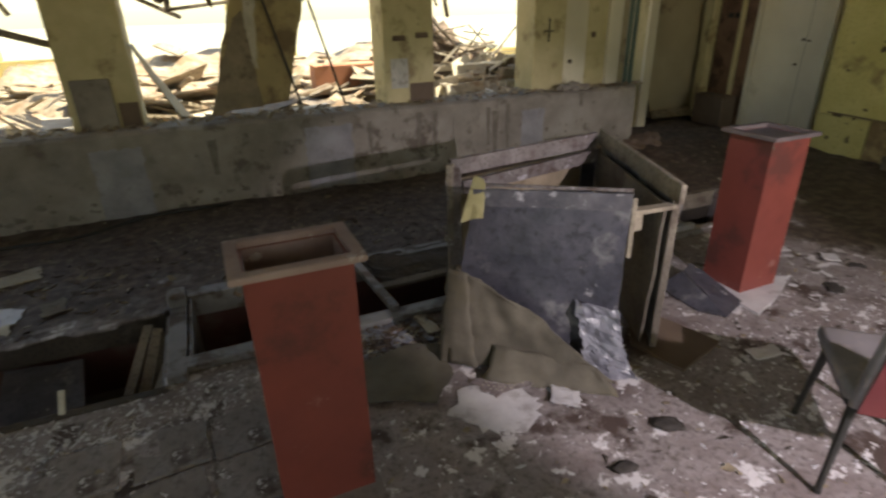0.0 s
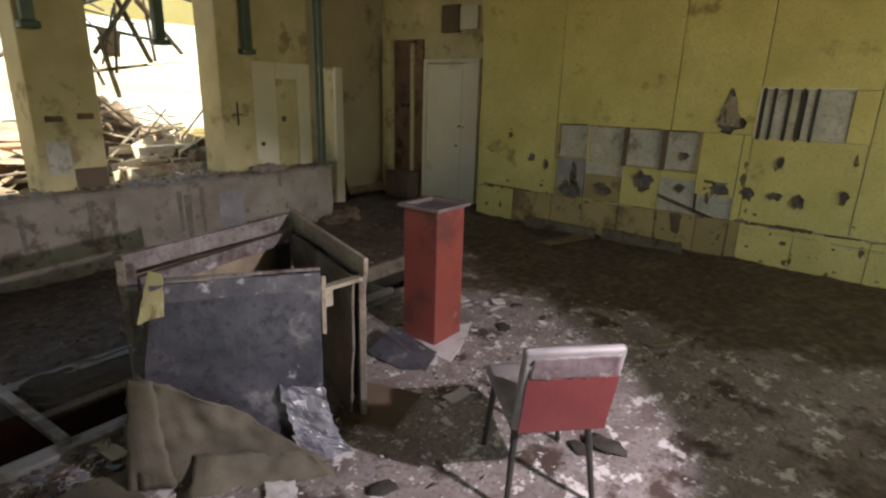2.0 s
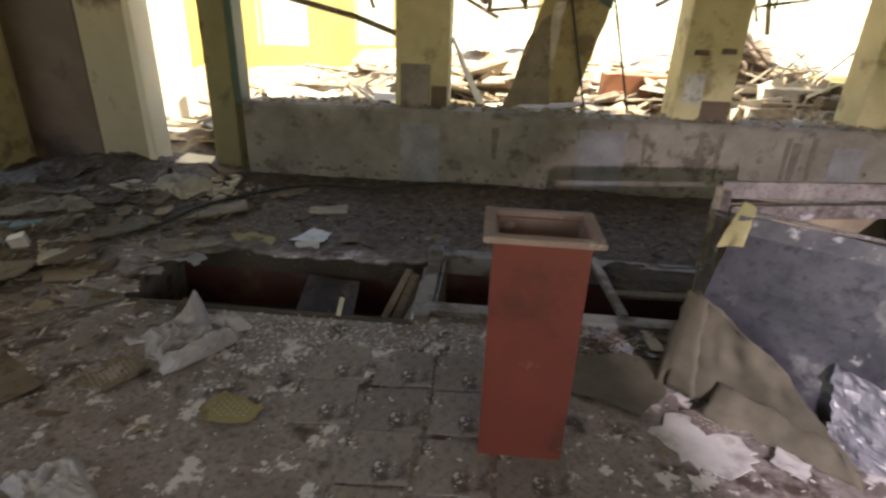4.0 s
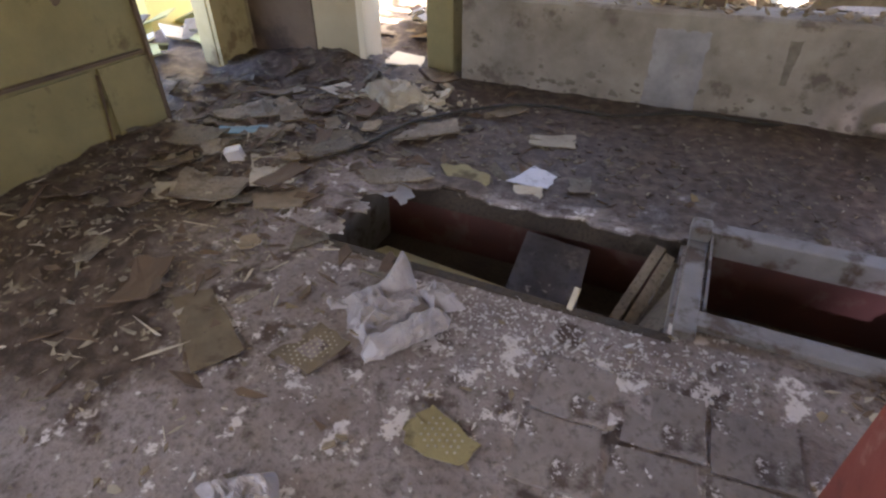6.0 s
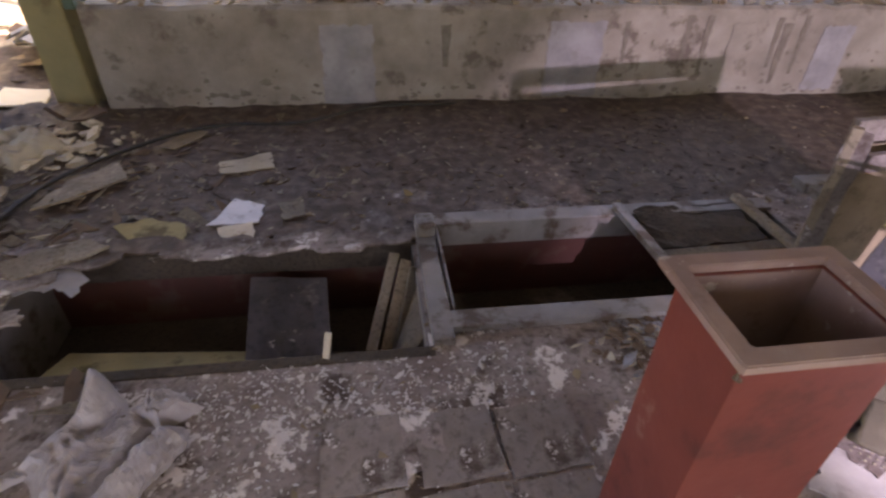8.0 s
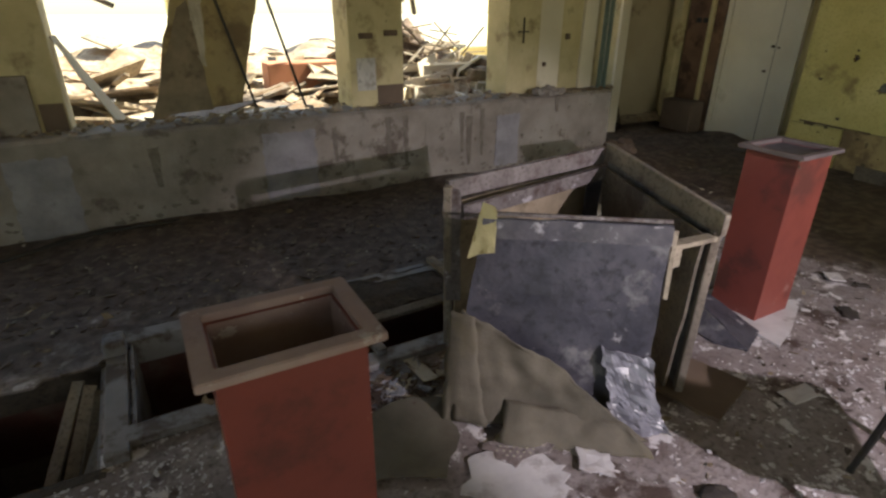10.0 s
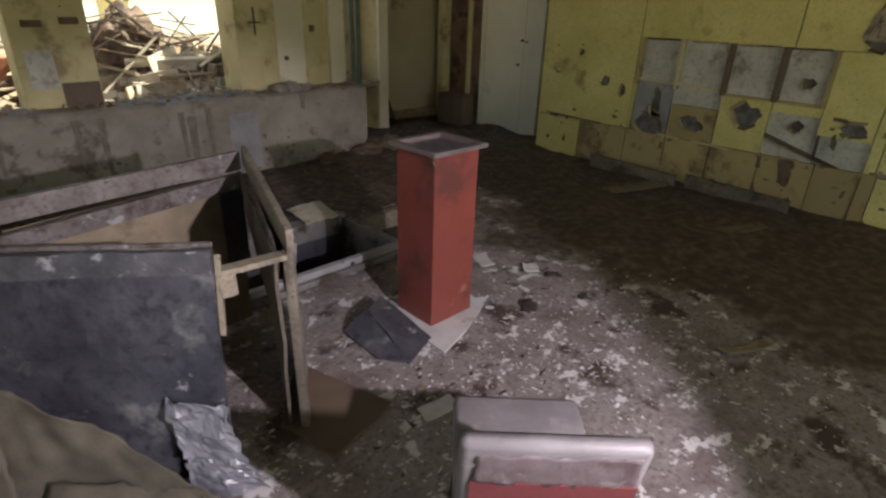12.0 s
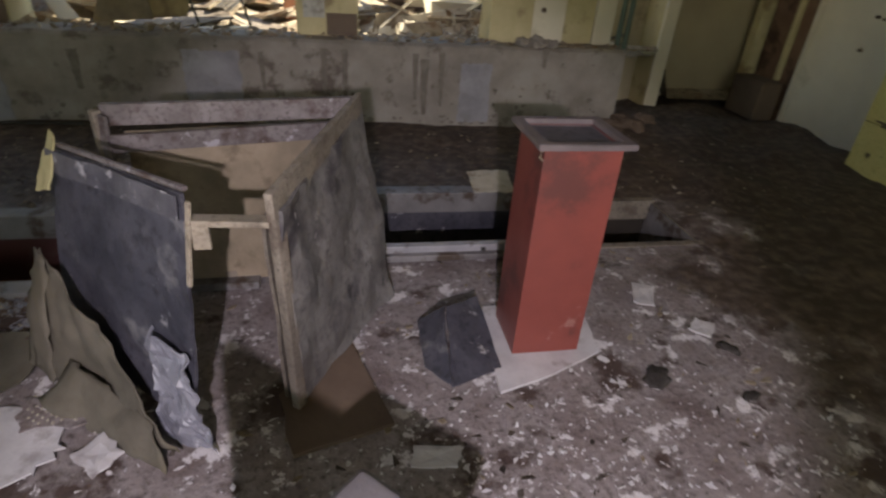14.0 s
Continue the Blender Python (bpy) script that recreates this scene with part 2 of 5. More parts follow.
def box(bm, x0, x1, y0, y1, z0, z1, bevel=0.0, m=None):
    r = bmesh.ops.create_cube(bm, size=1)
    vs = r["verts"]
    bmesh.ops.scale(bm, vec=(x1 - x0, y1 - y0, z1 - z0), verts=vs)
    bmesh.ops.translate(bm, vec=((x0 + x1) / 2, (y0 + y1) / 2, (z0 + z1) / 2), verts=vs)
    if bevel:
        es = list({e for v in vs for e in v.link_edges})
        out = bmesh.ops.bevel(bm, geom=es, offset=bevel, segments=2, affect="EDGES", profile=0.6)
        vs = list({v for f in out["faces"] for v in f.verts} | {v for v in vs if v.is_valid})
    if m is not None:
        bmesh.ops.transform(bm, matrix=m, verts=vs)
    return vs


def boxed(x0, x1, y0, y1, z0, z1, bevel=0.0, m=None):
    bm = bmesh.new()
    box(bm, x0, x1, y0, y1, z0, z1, bevel, m)
    return bm


def slab(outline, thick, ragged=0.0, cuts=1, rng=None, curl=0.0):
    """A flat plate from an outline in plan, with ragged edges and a gentle curl."""
    rng = rng or random
    pts = []
    n = len(outline)
    for i in range(n):
        a, b = Vector(outline[i]).to_2d(), Vector(outline[(i + 1) % n]).to_2d()
        for k in range(cuts):
            p = a.lerp(b, k / cuts)
            if ragged and k:
                p += Vector((rng.uniform(-ragged, ragged), rng.uniform(-ragged, ragged)))
            pts.append(p)
    c = sum(pts, Vector((0, 0))) / len(pts)
    size = max((p - c).length for p in pts)
    bm = bmesh.new()
    rings = []
    for z in (0, thick):
        outer = [bm.verts.new((p.x, p.y, z + curl * ((p - c).length / size) ** 2 * (0.4 + 0.6 * noise.noise((p.x * 4, p.y * 4, 1))))) for p in pts]
        inner = [bm.verts.new((c.x + (p.x - c.x) * 0.5, c.y + (p.y - c.y) * 0.5, z + curl * 0.15)) for p in pts]
        mid = bm.verts.new((c.x, c.y, z))
        rings.append((outer, inner, mid))
    k = len(pts)
    for outer, inner, mid in rings:
        for i in range(k):
            j = (i + 1) % k
            bm.faces.new((outer[i], outer[j], inner[j], inner[i]))
            bm.faces.new((inner[i], inner[j], mid))
    for i in range(k):
        j = (i + 1) % k
        bm.faces.new((rings[0][0][i], rings[0][0][j], rings[1][0][j], rings[1][0][i]))
    return bm


def bar(a, b, w, h, bevel=0.0, twist=0.0):
    """A straight timber or metal bar from a to b."""
    a, b = Vector(a), Vector(b)
    d = b - a
    m = Matrix.Translation((a + b) / 2) @ d.to_track_quat("Z", "Y").to_matrix().to_4x4() @ pose(0, 0, 0, 0, 0, twist)
    return boxed(-w / 2, w / 2, -h / 2, h / 2, -d.length / 2, d.length / 2, bevel, m)


def tube(points, radius, sides=8, closed=False):
    bm = bmesh.new()
    pts = [Vector(p) for p in points]
    rings = []
    for i, p in enumerate(pts):
        d = (pts[min(i + 1, len(pts) - 1)] - pts[max(i - 1, 0)]).normalized()
        q = d.to_track_quat("Z", "Y")
        rr = radius[i] if isinstance(radius, (list, tuple)) else radius
        rings.append([bm.verts.new(p + q @ Vector((math.cos(a) * rr, math.sin(a) * rr, 0))) for a in [2 * math.pi * k / sides for k in range(sides)]])
    for r0, r1 in zip(rings, rings[1:]):
        for k in range(sides):
            bm.faces.new((r0[k], r0[(k + 1) % sides], r1[(k + 1) % sides], r1[k]))
    bm.faces.new(rings[0])
    bm.faces.new(rings[-1][::-1])
    return bm


def curve_points(points, steps=8):
    """A smooth line through some points."""
    p = [Vector(q) for q in points]
    p = [p[0] * 2 - p[1], *p, p[-1] * 2 - p[-2]]
    out = []
    for i in range(1, len(p) - 2):
        for k in range(steps):
            t = k / steps
            out.append(0.5 * (2 * p[i] + (p[i + 1] - p[i - 1]) * t + (2 * p[i - 1] - 5 * p[i] + 4 * p[i + 1] - p[i + 2]) * t * t + (3 * p[i] - p[i - 1] - 3 * p[i + 1] + p[i + 2]) * t ** 3))
    return [*out, p[-2]]


def sheet(a, b, c, d, nu=14, nv=14, thick=0.004, ripple=0.0, freq=6.0, ragged=0.0, seed=0.0, sag=0.0):
    """A thin four-cornered sheet, rippled; corners run a-b along the top and d-c along the bottom."""
    a, b, c, d = (Vector(p) for p in (a, b, c, d))
    nrm = (b - a).cross(d - a).normalized()
    bm = bmesh.new()
    g = []
    for j in range(nv + 1):
        row = []
        for i in range(nu + 1):
            u, v = i / nu, j / nv
            p = a.lerp(b, u).lerp(d.lerp(c, u), v)
            q = p * freq + Vector((seed, seed * 2, 0))
            p += nrm * ripple * (noise.noise(q) + 0.4 * noise.noise(q * 2.7)) + Vector((0, 0, -sag * 4 * u * (1 - u) * (1 - v)))
            if ragged and (i in (0, nu) or j in (0, nv)):
                p += ragged * Vector(noise.noise_vector(q * 3))
            row.append(bm.verts.new(p))
        g.append(row)
    faces = [bm.faces.new((g[j][i], g[j][i + 1], g[j + 1][i + 1], g[j + 1][i])) for j in range(nv) for i in range(nu)]
    if thick:
        bmesh.ops.recalc_face_normals(bm, faces=faces)
        bmesh.ops.solidify(bm, geom=faces, thickness=thick)
    return bm


# ---- floor and walls ----
PITS = ((-1.83, -0.06, 2.56, 3.32), (0.06, 1.95, 2.72, 3.42), (2.35, 3.55, 2.90, 3.62), (3.66, 4.50, 2.95, 3.55))


def in_pit(x, y):
    return any(a < x < b and c < y < d for a, b, c, d in PITS)


def floor_height(x, y):
    """Low heaps and ripples of dirt, higher towards the walls at the far side and the dump by the doorways."""
    h = 0.012 * noise.noise((x * 3, y * 3, 0)) + 0.006 * noise.noise((x * 11, y * 11, 4))
    far = max(0.0, min(1.0, (y - 3.6) / 1.2))
    heap = max(0.0, min(1.0, (-1.7 - x) / 1.2)) * max(0.0, min(1.0, (y - 1.0) / 1.5))
    soil = max(0.0, min(1.0, (x - 4.2) / 1.0))
    h += (0.05 * far + 0.12 * heap + 0.05 * soil) * (0.55 + 0.8 * noise.noise((x * 1.7, y * 1.7, 9)) + 0.35 * noise.noise((x * 6, y * 6, 2)))
    edge = min((max(a - x, x - b, c - y, y - d) for a, b, c, d in PITS))
    return h * max(0.0, min(1.0, edge / 0.15)) if edge < 0.15 else h


def build_floor():
    xs = [-5.6 + 0.07 * i for i in range(185)]
    ys = [-3.2 + 0.07 * i for i in range(147)]
    for a, b, c, d in PITS:
        for seq, vals in ((xs, (a, b)), (ys, (c, d))):
            for v in vals:
                k = min(range(len(seq)), key=lambda i: abs(seq[i] - v))
                seq[k] = v
    bm = bmesh.new()
    g = [[bm.verts.new((x, y, floor_height(x, y))) for x in xs] for y in ys]
    for j in range(len(ys) - 1):
        for i in range(len(xs) - 1):
            cx, cy = (xs[i] + xs[i + 1]) / 2, (ys[j] + ys[j + 1]) / 2
            if not in_pit(cx, cy):
                bm.faces.new((g[j][i], g[j][i + 1], g[j + 1][i + 1], g[j + 1][i]))
    bmesh.ops.delete(bm, geom=[v for v in bm.verts if not v.link_faces], context="VERTS")
    ob = finish("floor", bm, FLOOR_MIX, smooth=True)
    return tagged(ob, "grey screed floor with flaking paint and dark soil", "floor", kind="structure")


def floor_mix():
    """The floor's screed with soil spread over it in patches."""
    m = FLOOR.copy()
    m.name = "floor_with_soil"
    n, l = m.node_tree.nodes, m.node_tree.links
    b = n["Principled BSDF"]
    old = b.inputs["Base Color"].links[0].from_socket
    co = n.new("ShaderNodeTexCoord").outputs["Object"]
    sep = n.new("ShaderNodeSeparateXYZ")
    l.new(co, sep.inputs[0])
    t = n.new("ShaderNodeTexNoise")
    t.inputs["Scale"].default_value, t.inputs["Detail"].default_value, t.inputs["Roughness"].default_value = 1.1, 9, 0.68
    l.new(co, t.inputs["Vector"])

    def mathn(op, a, z):
        k = n.new("ShaderNodeMath")
        k.operation = op
        for s, v in zip(k.inputs, (a, z)):
            if isinstance(v, (int, float)):
                s.default_value = v
            else:
                l.new(v, s)
        return k.outputs[0]

    # soil lies thick beyond the troughs, at the right-hand wall and in front of the left-hand wall
    far = mathn("MULTIPLY", mathn("SUBTRACT", sep.outputs["Y"], 3.0), 0.9)
    right = mathn("MULTIPLY", mathn("SUBTRACT", sep.outputs["X"], 3.9), 0.8)
    left = mathn("MULTIPLY", mathn("SUBTRACT", -1.75, sep.outputs["X"]), 0.7)
    near = mathn("MULTIPLY", mathn("SUBTRACT", 0.2, sep.outputs["Y"]), 0.6)
    lim = mathn("MINIMUM", mathn("MAXIMUM", mathn("MAXIMUM", far, right), mathn("MAXIMUM", left, near)), 1.0)
    fac = mathn("ADD", mathn("MULTIPLY", lim, 0.34), t.outputs["Fac"])
    r = n.new("ShaderNodeMapRange")
    r.inputs["From Min"].default_value, r.inputs["From Max"].default_value = 0.57, 0.68
    l.new(fac, r.inputs["Value"])
    g = n.new("ShaderNodeTexNoise")
    g.inputs["Scale"].default_value, g.inputs["Detail"].default_value = 13, 8
    l.new(co, g.inputs["Vector"])
    rg = n.new("ShaderNodeMapRange")
    rg.inputs["From Min"].default_value, rg.inputs["From Max"].default_value = 0.42, 0.72
    l.new(g.outputs["Fac"], rg.inputs["Value"])
    soil = n.new("ShaderNodeMix")
    soil.data_type = "RGBA"
    l.new(rg.outputs["Result"], soil.inputs[0])
    soil.inputs[6].default_value, soil.inputs[7].default_value = (0.050, 0.034, 0.028, 1), (0.140, 0.104, 0.086, 1)
    x = n.new("ShaderNodeMix")
    x.data_type = "RGBA"
    l.new(r.outputs["Result"], x.inputs[0])
    l.new(old, x.inputs[6])
    l.new(soil.outputs[2], x.inputs[7])
    l.new(x.outputs[2], b.inputs["Base Color"])
    return m


FLOOR_MIX = floor_mix()
build_floor()


def wall(name, label, mat, x0, x1, y0, y1, z0, z1, holes=(), along="x", category="wall"):
    """A wall as blocks round its openings. holes: (from, to, bottom, top) along its length."""
    bm = bmesh.new()
    lo, hi = (x0, x1) if along == "x" else (y0, y1)
    cuts = sorted({lo, hi, *(h[0] for h in holes), *(h[1] for h in holes)})
    for a, b in zip(cuts, cuts[1:]):
        spans = [(z0, z1)]
        for h in holes:
            if h[0] <= a and b <= h[1]:
                spans = [s for p, q in spans for s in ((p, min(q, h[2])), (max(p, h[3]), q)) if s[1] - s[0] > 1e-4]
        for p, q in spans:
            if along == "x":
                box(bm, a, b, y0, y1, p, q)
            else:
                box(bm, x0, x1, a, b, p, q)
    bmesh.ops.remove_doubles(bm, verts=bm.verts[:], dist=1e-5)
    return tagged(finish(name, bm, mat), label, category, kind="structure")


TOP = 3.05


def low_wall():
    """The rendered dwarf wall under the wide opening, with a broken top edge."""
    bm = bmesh.new()
    n = 90
    rows = []
    for i in range(n + 1):
        x = -2.12 + (4.95 + 2.12) * i / n
        e = 0.018 * noise.noise((x * 5, 0, 3)) + 0.012 * noise.noise((x * 17, 0, 8))
        rows.append([bm.verts.new(p) for p in ((x, 5.17, -0.1), (x, 5.17 + 0.008 * noise.noise((x * 6, 1, 1)), 0.35), (x, 5.175, 0.70 + e), (x, 5.21, 0.725 + e), (x, 5.62, 0.715 + 0.6 * e), (x, 5.64, -0.1))])
    for r0, r1 in zip(rows, rows[1:]):
        for k in range(5):
            bm.faces.new((r0[k], r1[k], r1[k + 1], r0[k + 1]))
    bm.faces.new(rows[0])
    bm.faces.new(rows[-1][::-1])
    return tagged(finish("wall_low", bm, PLASTER), "low grey rendered wall with a broken top edge", "wall", kind="structure")


LOW = low_wall()
for x0, x1, z0, z1, pm in ((-0.56, -0.18, 0.0, 0.60, PALEPATCH), (1.14, 1.58, 0.05, 0.62, PALEPATCH), (3.42, 3.70, 0.06, 0.58, PALEPATCH), (2.62, 2.86, 0.1, 0.6, PLASTER)):
    pts = [(x0, z0), (x1, z0), (x1, z1), (x0, z1)]
    bm = slab(pts, 0.003, 0.013, 12, random.Random(int(x0 * 50)))
    bmesh.ops.transform(bm, matrix=pose(0, 5.1655, 0, 90, 0, 0), verts=bm.verts[:])
    finish("render_patch", bm, pm, LOW, "pale rubbed patch of render")
wall("ceiling", "grey stained plaster ceiling", CEIL, -4.56, 7.4, -3.2, 5.95, TOP, TOP + 0.12, category="ceiling")
# openings in this and the left wall are added, out of view, for fill
wall("wall_behind", "yellow painted wall with an added unseen light opening", YELLOW, -3.9, 6.8, -3.3, -3.14, -0.1, TOP, ((1.6, 5.2, 1.0, 2.6),))
wall("wall_left", "dull yellow panelled wall with an added unseen light opening", LEFTY, -3.9, -3.745, -3.14, 3.36, -0.1, TOP, ((-3.0, 0.5, 0.6, 2.85),), along="y")
wall("wall_recess", "cream wall with a doorway to a bright room", CREAM, -4.55, -4.38, 3.36, 5.1, -0.1, TOP, ((3.62, 4.55, 0.0, 2.05),), along="y")
wall("wall_corner", "short yellow return wall beside a doorway", YELLOW, -4.38, -3.9, 3.2, 3.36, -0.1, TOP)
wall("wall_left_back", "brown and beige boarded wall beside a doorway", BEIGE, -4.38, -3.0, 5.04, 5.2, -0.1, TOP)
wall("wall_lintel", "yellow lintel over a doorway", CREAM, -3.0, -2.46, 5.17, 5.4, 2.05, TOP)
wall("wall_right", "bare plaster wall behind yellow boards", BLOCK, 6.65, 6.85, -3.14, 4.12, -0.1, TOP, along="y")
wall("wall_door", "cream wall with a white door", CREAM, 7.0, 7.15, 4.12, 6.6, -0.1, TOP, along="y")
wall("wall_right_return", "cream return wall at the corner", CREAM, 6.85, 7.15, 3.96, 4.12, -0.1, TOP)
wall("wall_far_right", "cream boarded wall beside an open door", BEIGE, 5.2, 7.0, 6.25, 6.4, -0.1, TOP, ((5.68, 5.95, 0.0, 1.9),))
wall("ceiling_lobby", "grey stained lobby ceiling", CEIL, 5.2, 7.4, 5.952, 6.6, TOP, TOP + 0.12, category="ceiling")


# ---- the wide opening: posts, columns, header ----
def column(name, x0, x1, y0, y1, mat, label, top=TOP):
    t = thing(name, label, "column", kind="structure")
    part("shaft", boxed(x0, x1, y0, y1, -0.1, top, 0.012), mat, t)
    return t


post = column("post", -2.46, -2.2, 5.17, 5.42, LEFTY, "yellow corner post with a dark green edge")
part("edge_board", boxed(-2.198, -2.13, 5.18, 5.40, 0.70, TOP, 0.006), GREEN, post, "dark green board")
c_a = column("column_1", -0.66, -0.14, 5.46, 5.85, CREAM, "stained yellow column with a white box at its foot")
part("switch_box", boxed(-0.60, -0.32, 5.40, 5.459, 0.72, 1.12, 0.01), PLASTER, c_a, "grimy grey box")
part("patch", boxed(-0.30, -0.15, 5.452, 5.459, 0.72, 0.92), BROWN, c_a, "brown stained patch")
c_b = column("column_2", 2.03, 2.55, 5.46, 5.85, CREAM, "stained yellow column with torn white plate")
part("switch_plate", boxed(2.09, 2.27, 5.45, 5.459, 0.86, 1.14, 0.003), BLOCK, c_b, "white switch plate")
for x, z in ((2.12, 1.30), (2.36, 1.32)):
    part("bracket", boxed(x, x + 0.13, 5.44, 5.459, z, z + 0.05, 0.008), BROWN, c_b, "rusty bracket")
part("stain_board", boxed(2.28, 2.54, 5.452, 5.459, 0.72, 0.90), BROWN, c_b, "brown dirt band")
c_c = column("column_3", 3.72, 4.12, 5.46, 5.85, CREAM, "stained yellow column with a small iron hook")
part("hook", bar((3.90, 5.45, 1.22), (3.90, 5.45, 1.46), 0.012, 0.012), BLACK, c_c, "iron hook")
part("hook_bar", bar((3.84, 5.45, 1.33), (3.96, 5.45, 1.33), 0.02, 0.012), BLACK, c_c)

# a glazed white partition closes the bay by the far doorway
bay = thing("partition", "white timber partition with a yellow panel", "partition", kind="structure")
stile = part("stile", boxed(4.125, 4.44, 5.50, 5.60, 0.70, 1.90, 0.008), WHITE, bay)
part("panel", boxed(4.445, 4.74, 5.53, 5.57, 0.70, 1.72, 0.004), CREAM, bay, "yellow panel")
part("stile", boxed(4.745, 4.93, 5.50, 5.60, 0.70, 1.90, 0.008), WHITE, bay)
part("top_rail", boxed(4.445, 4.74, 5.50, 5.60, 1.722, 1.90, 0.006), WHITE, bay)
part("upper_board", boxed(4.125, 4.93, 5.52, 5.58, 1.902, TOP, 0.004), CREAM, bay, "yellow board")
part("knob", boxed(4.20, 4.24, 5.47, 5.498, 0.98, 1.02, 0.008), BROWN, stile)
part("latch", boxed(4.52, 4.57, 5.505, 5.528, 1.24, 1.30, 0.006), BROWN, bay)
for x in (4.955, 5.03):
    part("pipe", tube([(x, 5.40, -0.05), (x, 5.40, TOP)], 0.026), GREEN, bay, "grey-green pipe")


def hanging_stub(x, y, bottom):
    t = thing("hanging_bracket", "dark green bracket hanging from the ceiling", "bracket", group="green brackets over the opening")
    part("stem", boxed(x - 0.045, x + 0.045, y - 0.04, y + 0.04, bottom + 0.06, TOP - 0.002, 0.008), GREEN, t)
    part("foot", boxed(x - 0.075, x + 0.075, y - 0.06, y + 0.06, bottom, bottom + 0.058, 0.02), GREEN, t)


for x, z in ((-0.01, 2.1), (2.1, 2.02), (3.11, 1.97), (4.02, 1.95)):
    hanging_stub(x, 5.38, z)

# ---- the ruined room beyond ----
def rubble_height(x, y):
    h = 0.50 + 0.38 * math.exp(-((x - 3.8) / 0.75) ** 2 - ((y - 7.4) / 0.9) ** 2) + 0.055 * (y - 6) + 0.30 * noise.noise((x * 0.7, y * 0.7, 5)) + 0.16 * noise.noise((x * 2.3, y * 2.3, 2)) + 0.06 * noise.noise((x * 8, y * 8, 7))
    return h


def ruin_floor():
    bm = bmesh.new()
    xs = [-5.4 + 0.14 * i for i in range(108)]
    ys = [5.9 + 0.14 * i for i in range(40)]
    g = [[bm.verts.new((x, y, rubble_height(x, y) if -2.3 < x < 5.9 else 0.10 + 0.5 * rubble_height(x, y) * min(1.0, (y - 5.7) / 2))) for x in xs] for y in ys]
    for j in range(len(ys) - 1):
        for i in range(len(xs) - 1):
            bm.faces.new((g[j][i], g[j][i + 1], g[j + 1][i + 1], g[j + 1][i]))
    return tagged(finish("rubble_heap", bm, RUBBLE, smooth=True), "pale sunlit rubble and broken plaster heap", "rubble", kind="stuff")


ruin_floor()
FARY = 10.9
wall("wall_far", "sunlit yellow wall with tall window openings", SUNWALL, -6.2, 9.6, FARY, FARY + 0.3, -0.1, 3.2,
     ((-4.35, -3.35, 0.88, 2.45), (-2.42, -1.68, 0.95, 2.4), (-0.7, 1.0, 0.6, 2.6), (2.1, 4.0, 0.72, 2.75), (4.4, 7.2, 0.75, 2.75)))
wall("wall_ruin_left", "sunlit yellow end wall", SUNWALL, -6.2, -6.0, 5.2, FARY, -0.1, 3.2, along="y")
wall("wall_ruin_right", "yellow end wall of the ruined room", SUNWALL, 9.4, 9.6, 6.4, FARY, -0.1, 3.2, along="y")

ground = bmesh.new()
box(ground, -90, 90, -90, 120, -0.9, -0.62)
tagged(finish("ground", ground, GRASS), "dry pale open ground outside", "ground", kind="structure")

rng = random.Random(5)


def loose_board(name, a, b, w, h, mat, label, category, group=""):
    ob = finish(name, bar(a, b, w, h, 0.003, rng.uniform(-40, 40)), mat)
    return tagged(ob, label, category, group)


far_boards = bmesh.new()
for k in range(280):
    x, y = rng.uniform(-2.2, 5.6), 5.75 + abs(rng.gauss(0, 1.9))
    if y > 10.6:
        continue
    a = rng.uniform(0, 6.28)
    ln = rng.uniform(0.25, 1.1)
    z = rubble_height(x, y) + rng.uniform(0.02, 0.14)
    d = Vector((math.cos(a), math.sin(a), rng.gauss(0, 0.12))) * ln / 2
    p = Vector((x, y, z))
    if min((p - d).y, (p + d).y) < 5.7:
        continue
    w = rng.choice((0.05, 0.07, 0.12, 0.3, 0.4))
    if y > 6.9:
        scrap = bar(p - d, p + d, w, rng.uniform(0.015, 0.035), 0.0, rng.uniform(-40, 40))
        me = bpy.data.meshes.new("scrap")
        scrap.to_mesh(me)
        scrap.free()
        far_boards.from_mesh(me)
        bpy.data.meshes.remove(me)
        continue
    loose_board("broken_board", p - d, p + d, w, rng.uniform(0.015, 0.035), rng.choice((WOOD, RUBBLE, RUBBLE, PAPER, WHITE)), "broken board lying on the rubble", "board", "boards on the rubble")
tagged(finish("rubble_boards", far_boards, RUBBLE), "broken boards strewn over the far rubble", "boards", kind="stuff")


r_p = random.Random(58)
for _ in range(70):
    x, y = r_p.uniform(2.75, 4.7), r_p.uniform(5.85, 6.95)
    a, ln = r_p.uniform(0, 6.28), r_p.uniform(0.15, 0.5)
    p = Vector((x, y, rubble_height(x, y) + r_p.uniform(0.02, 0.10)))
    d = Vector((math.cos(a), math.sin(a), r_p.gauss(0, 0.15))) * ln / 2
    tagged(finish("broken_board", bar(p - d, p + d, r_p.choice((0.08, 0.15, 0.25)), 0.02, 0.003, 90 + r_p.uniform(-25, 25)), r_p.choice((PAPER, WHITE, RUBBLE, WHITE))), "broken pale board lying on the rubble", "board", "boards on the rubble")


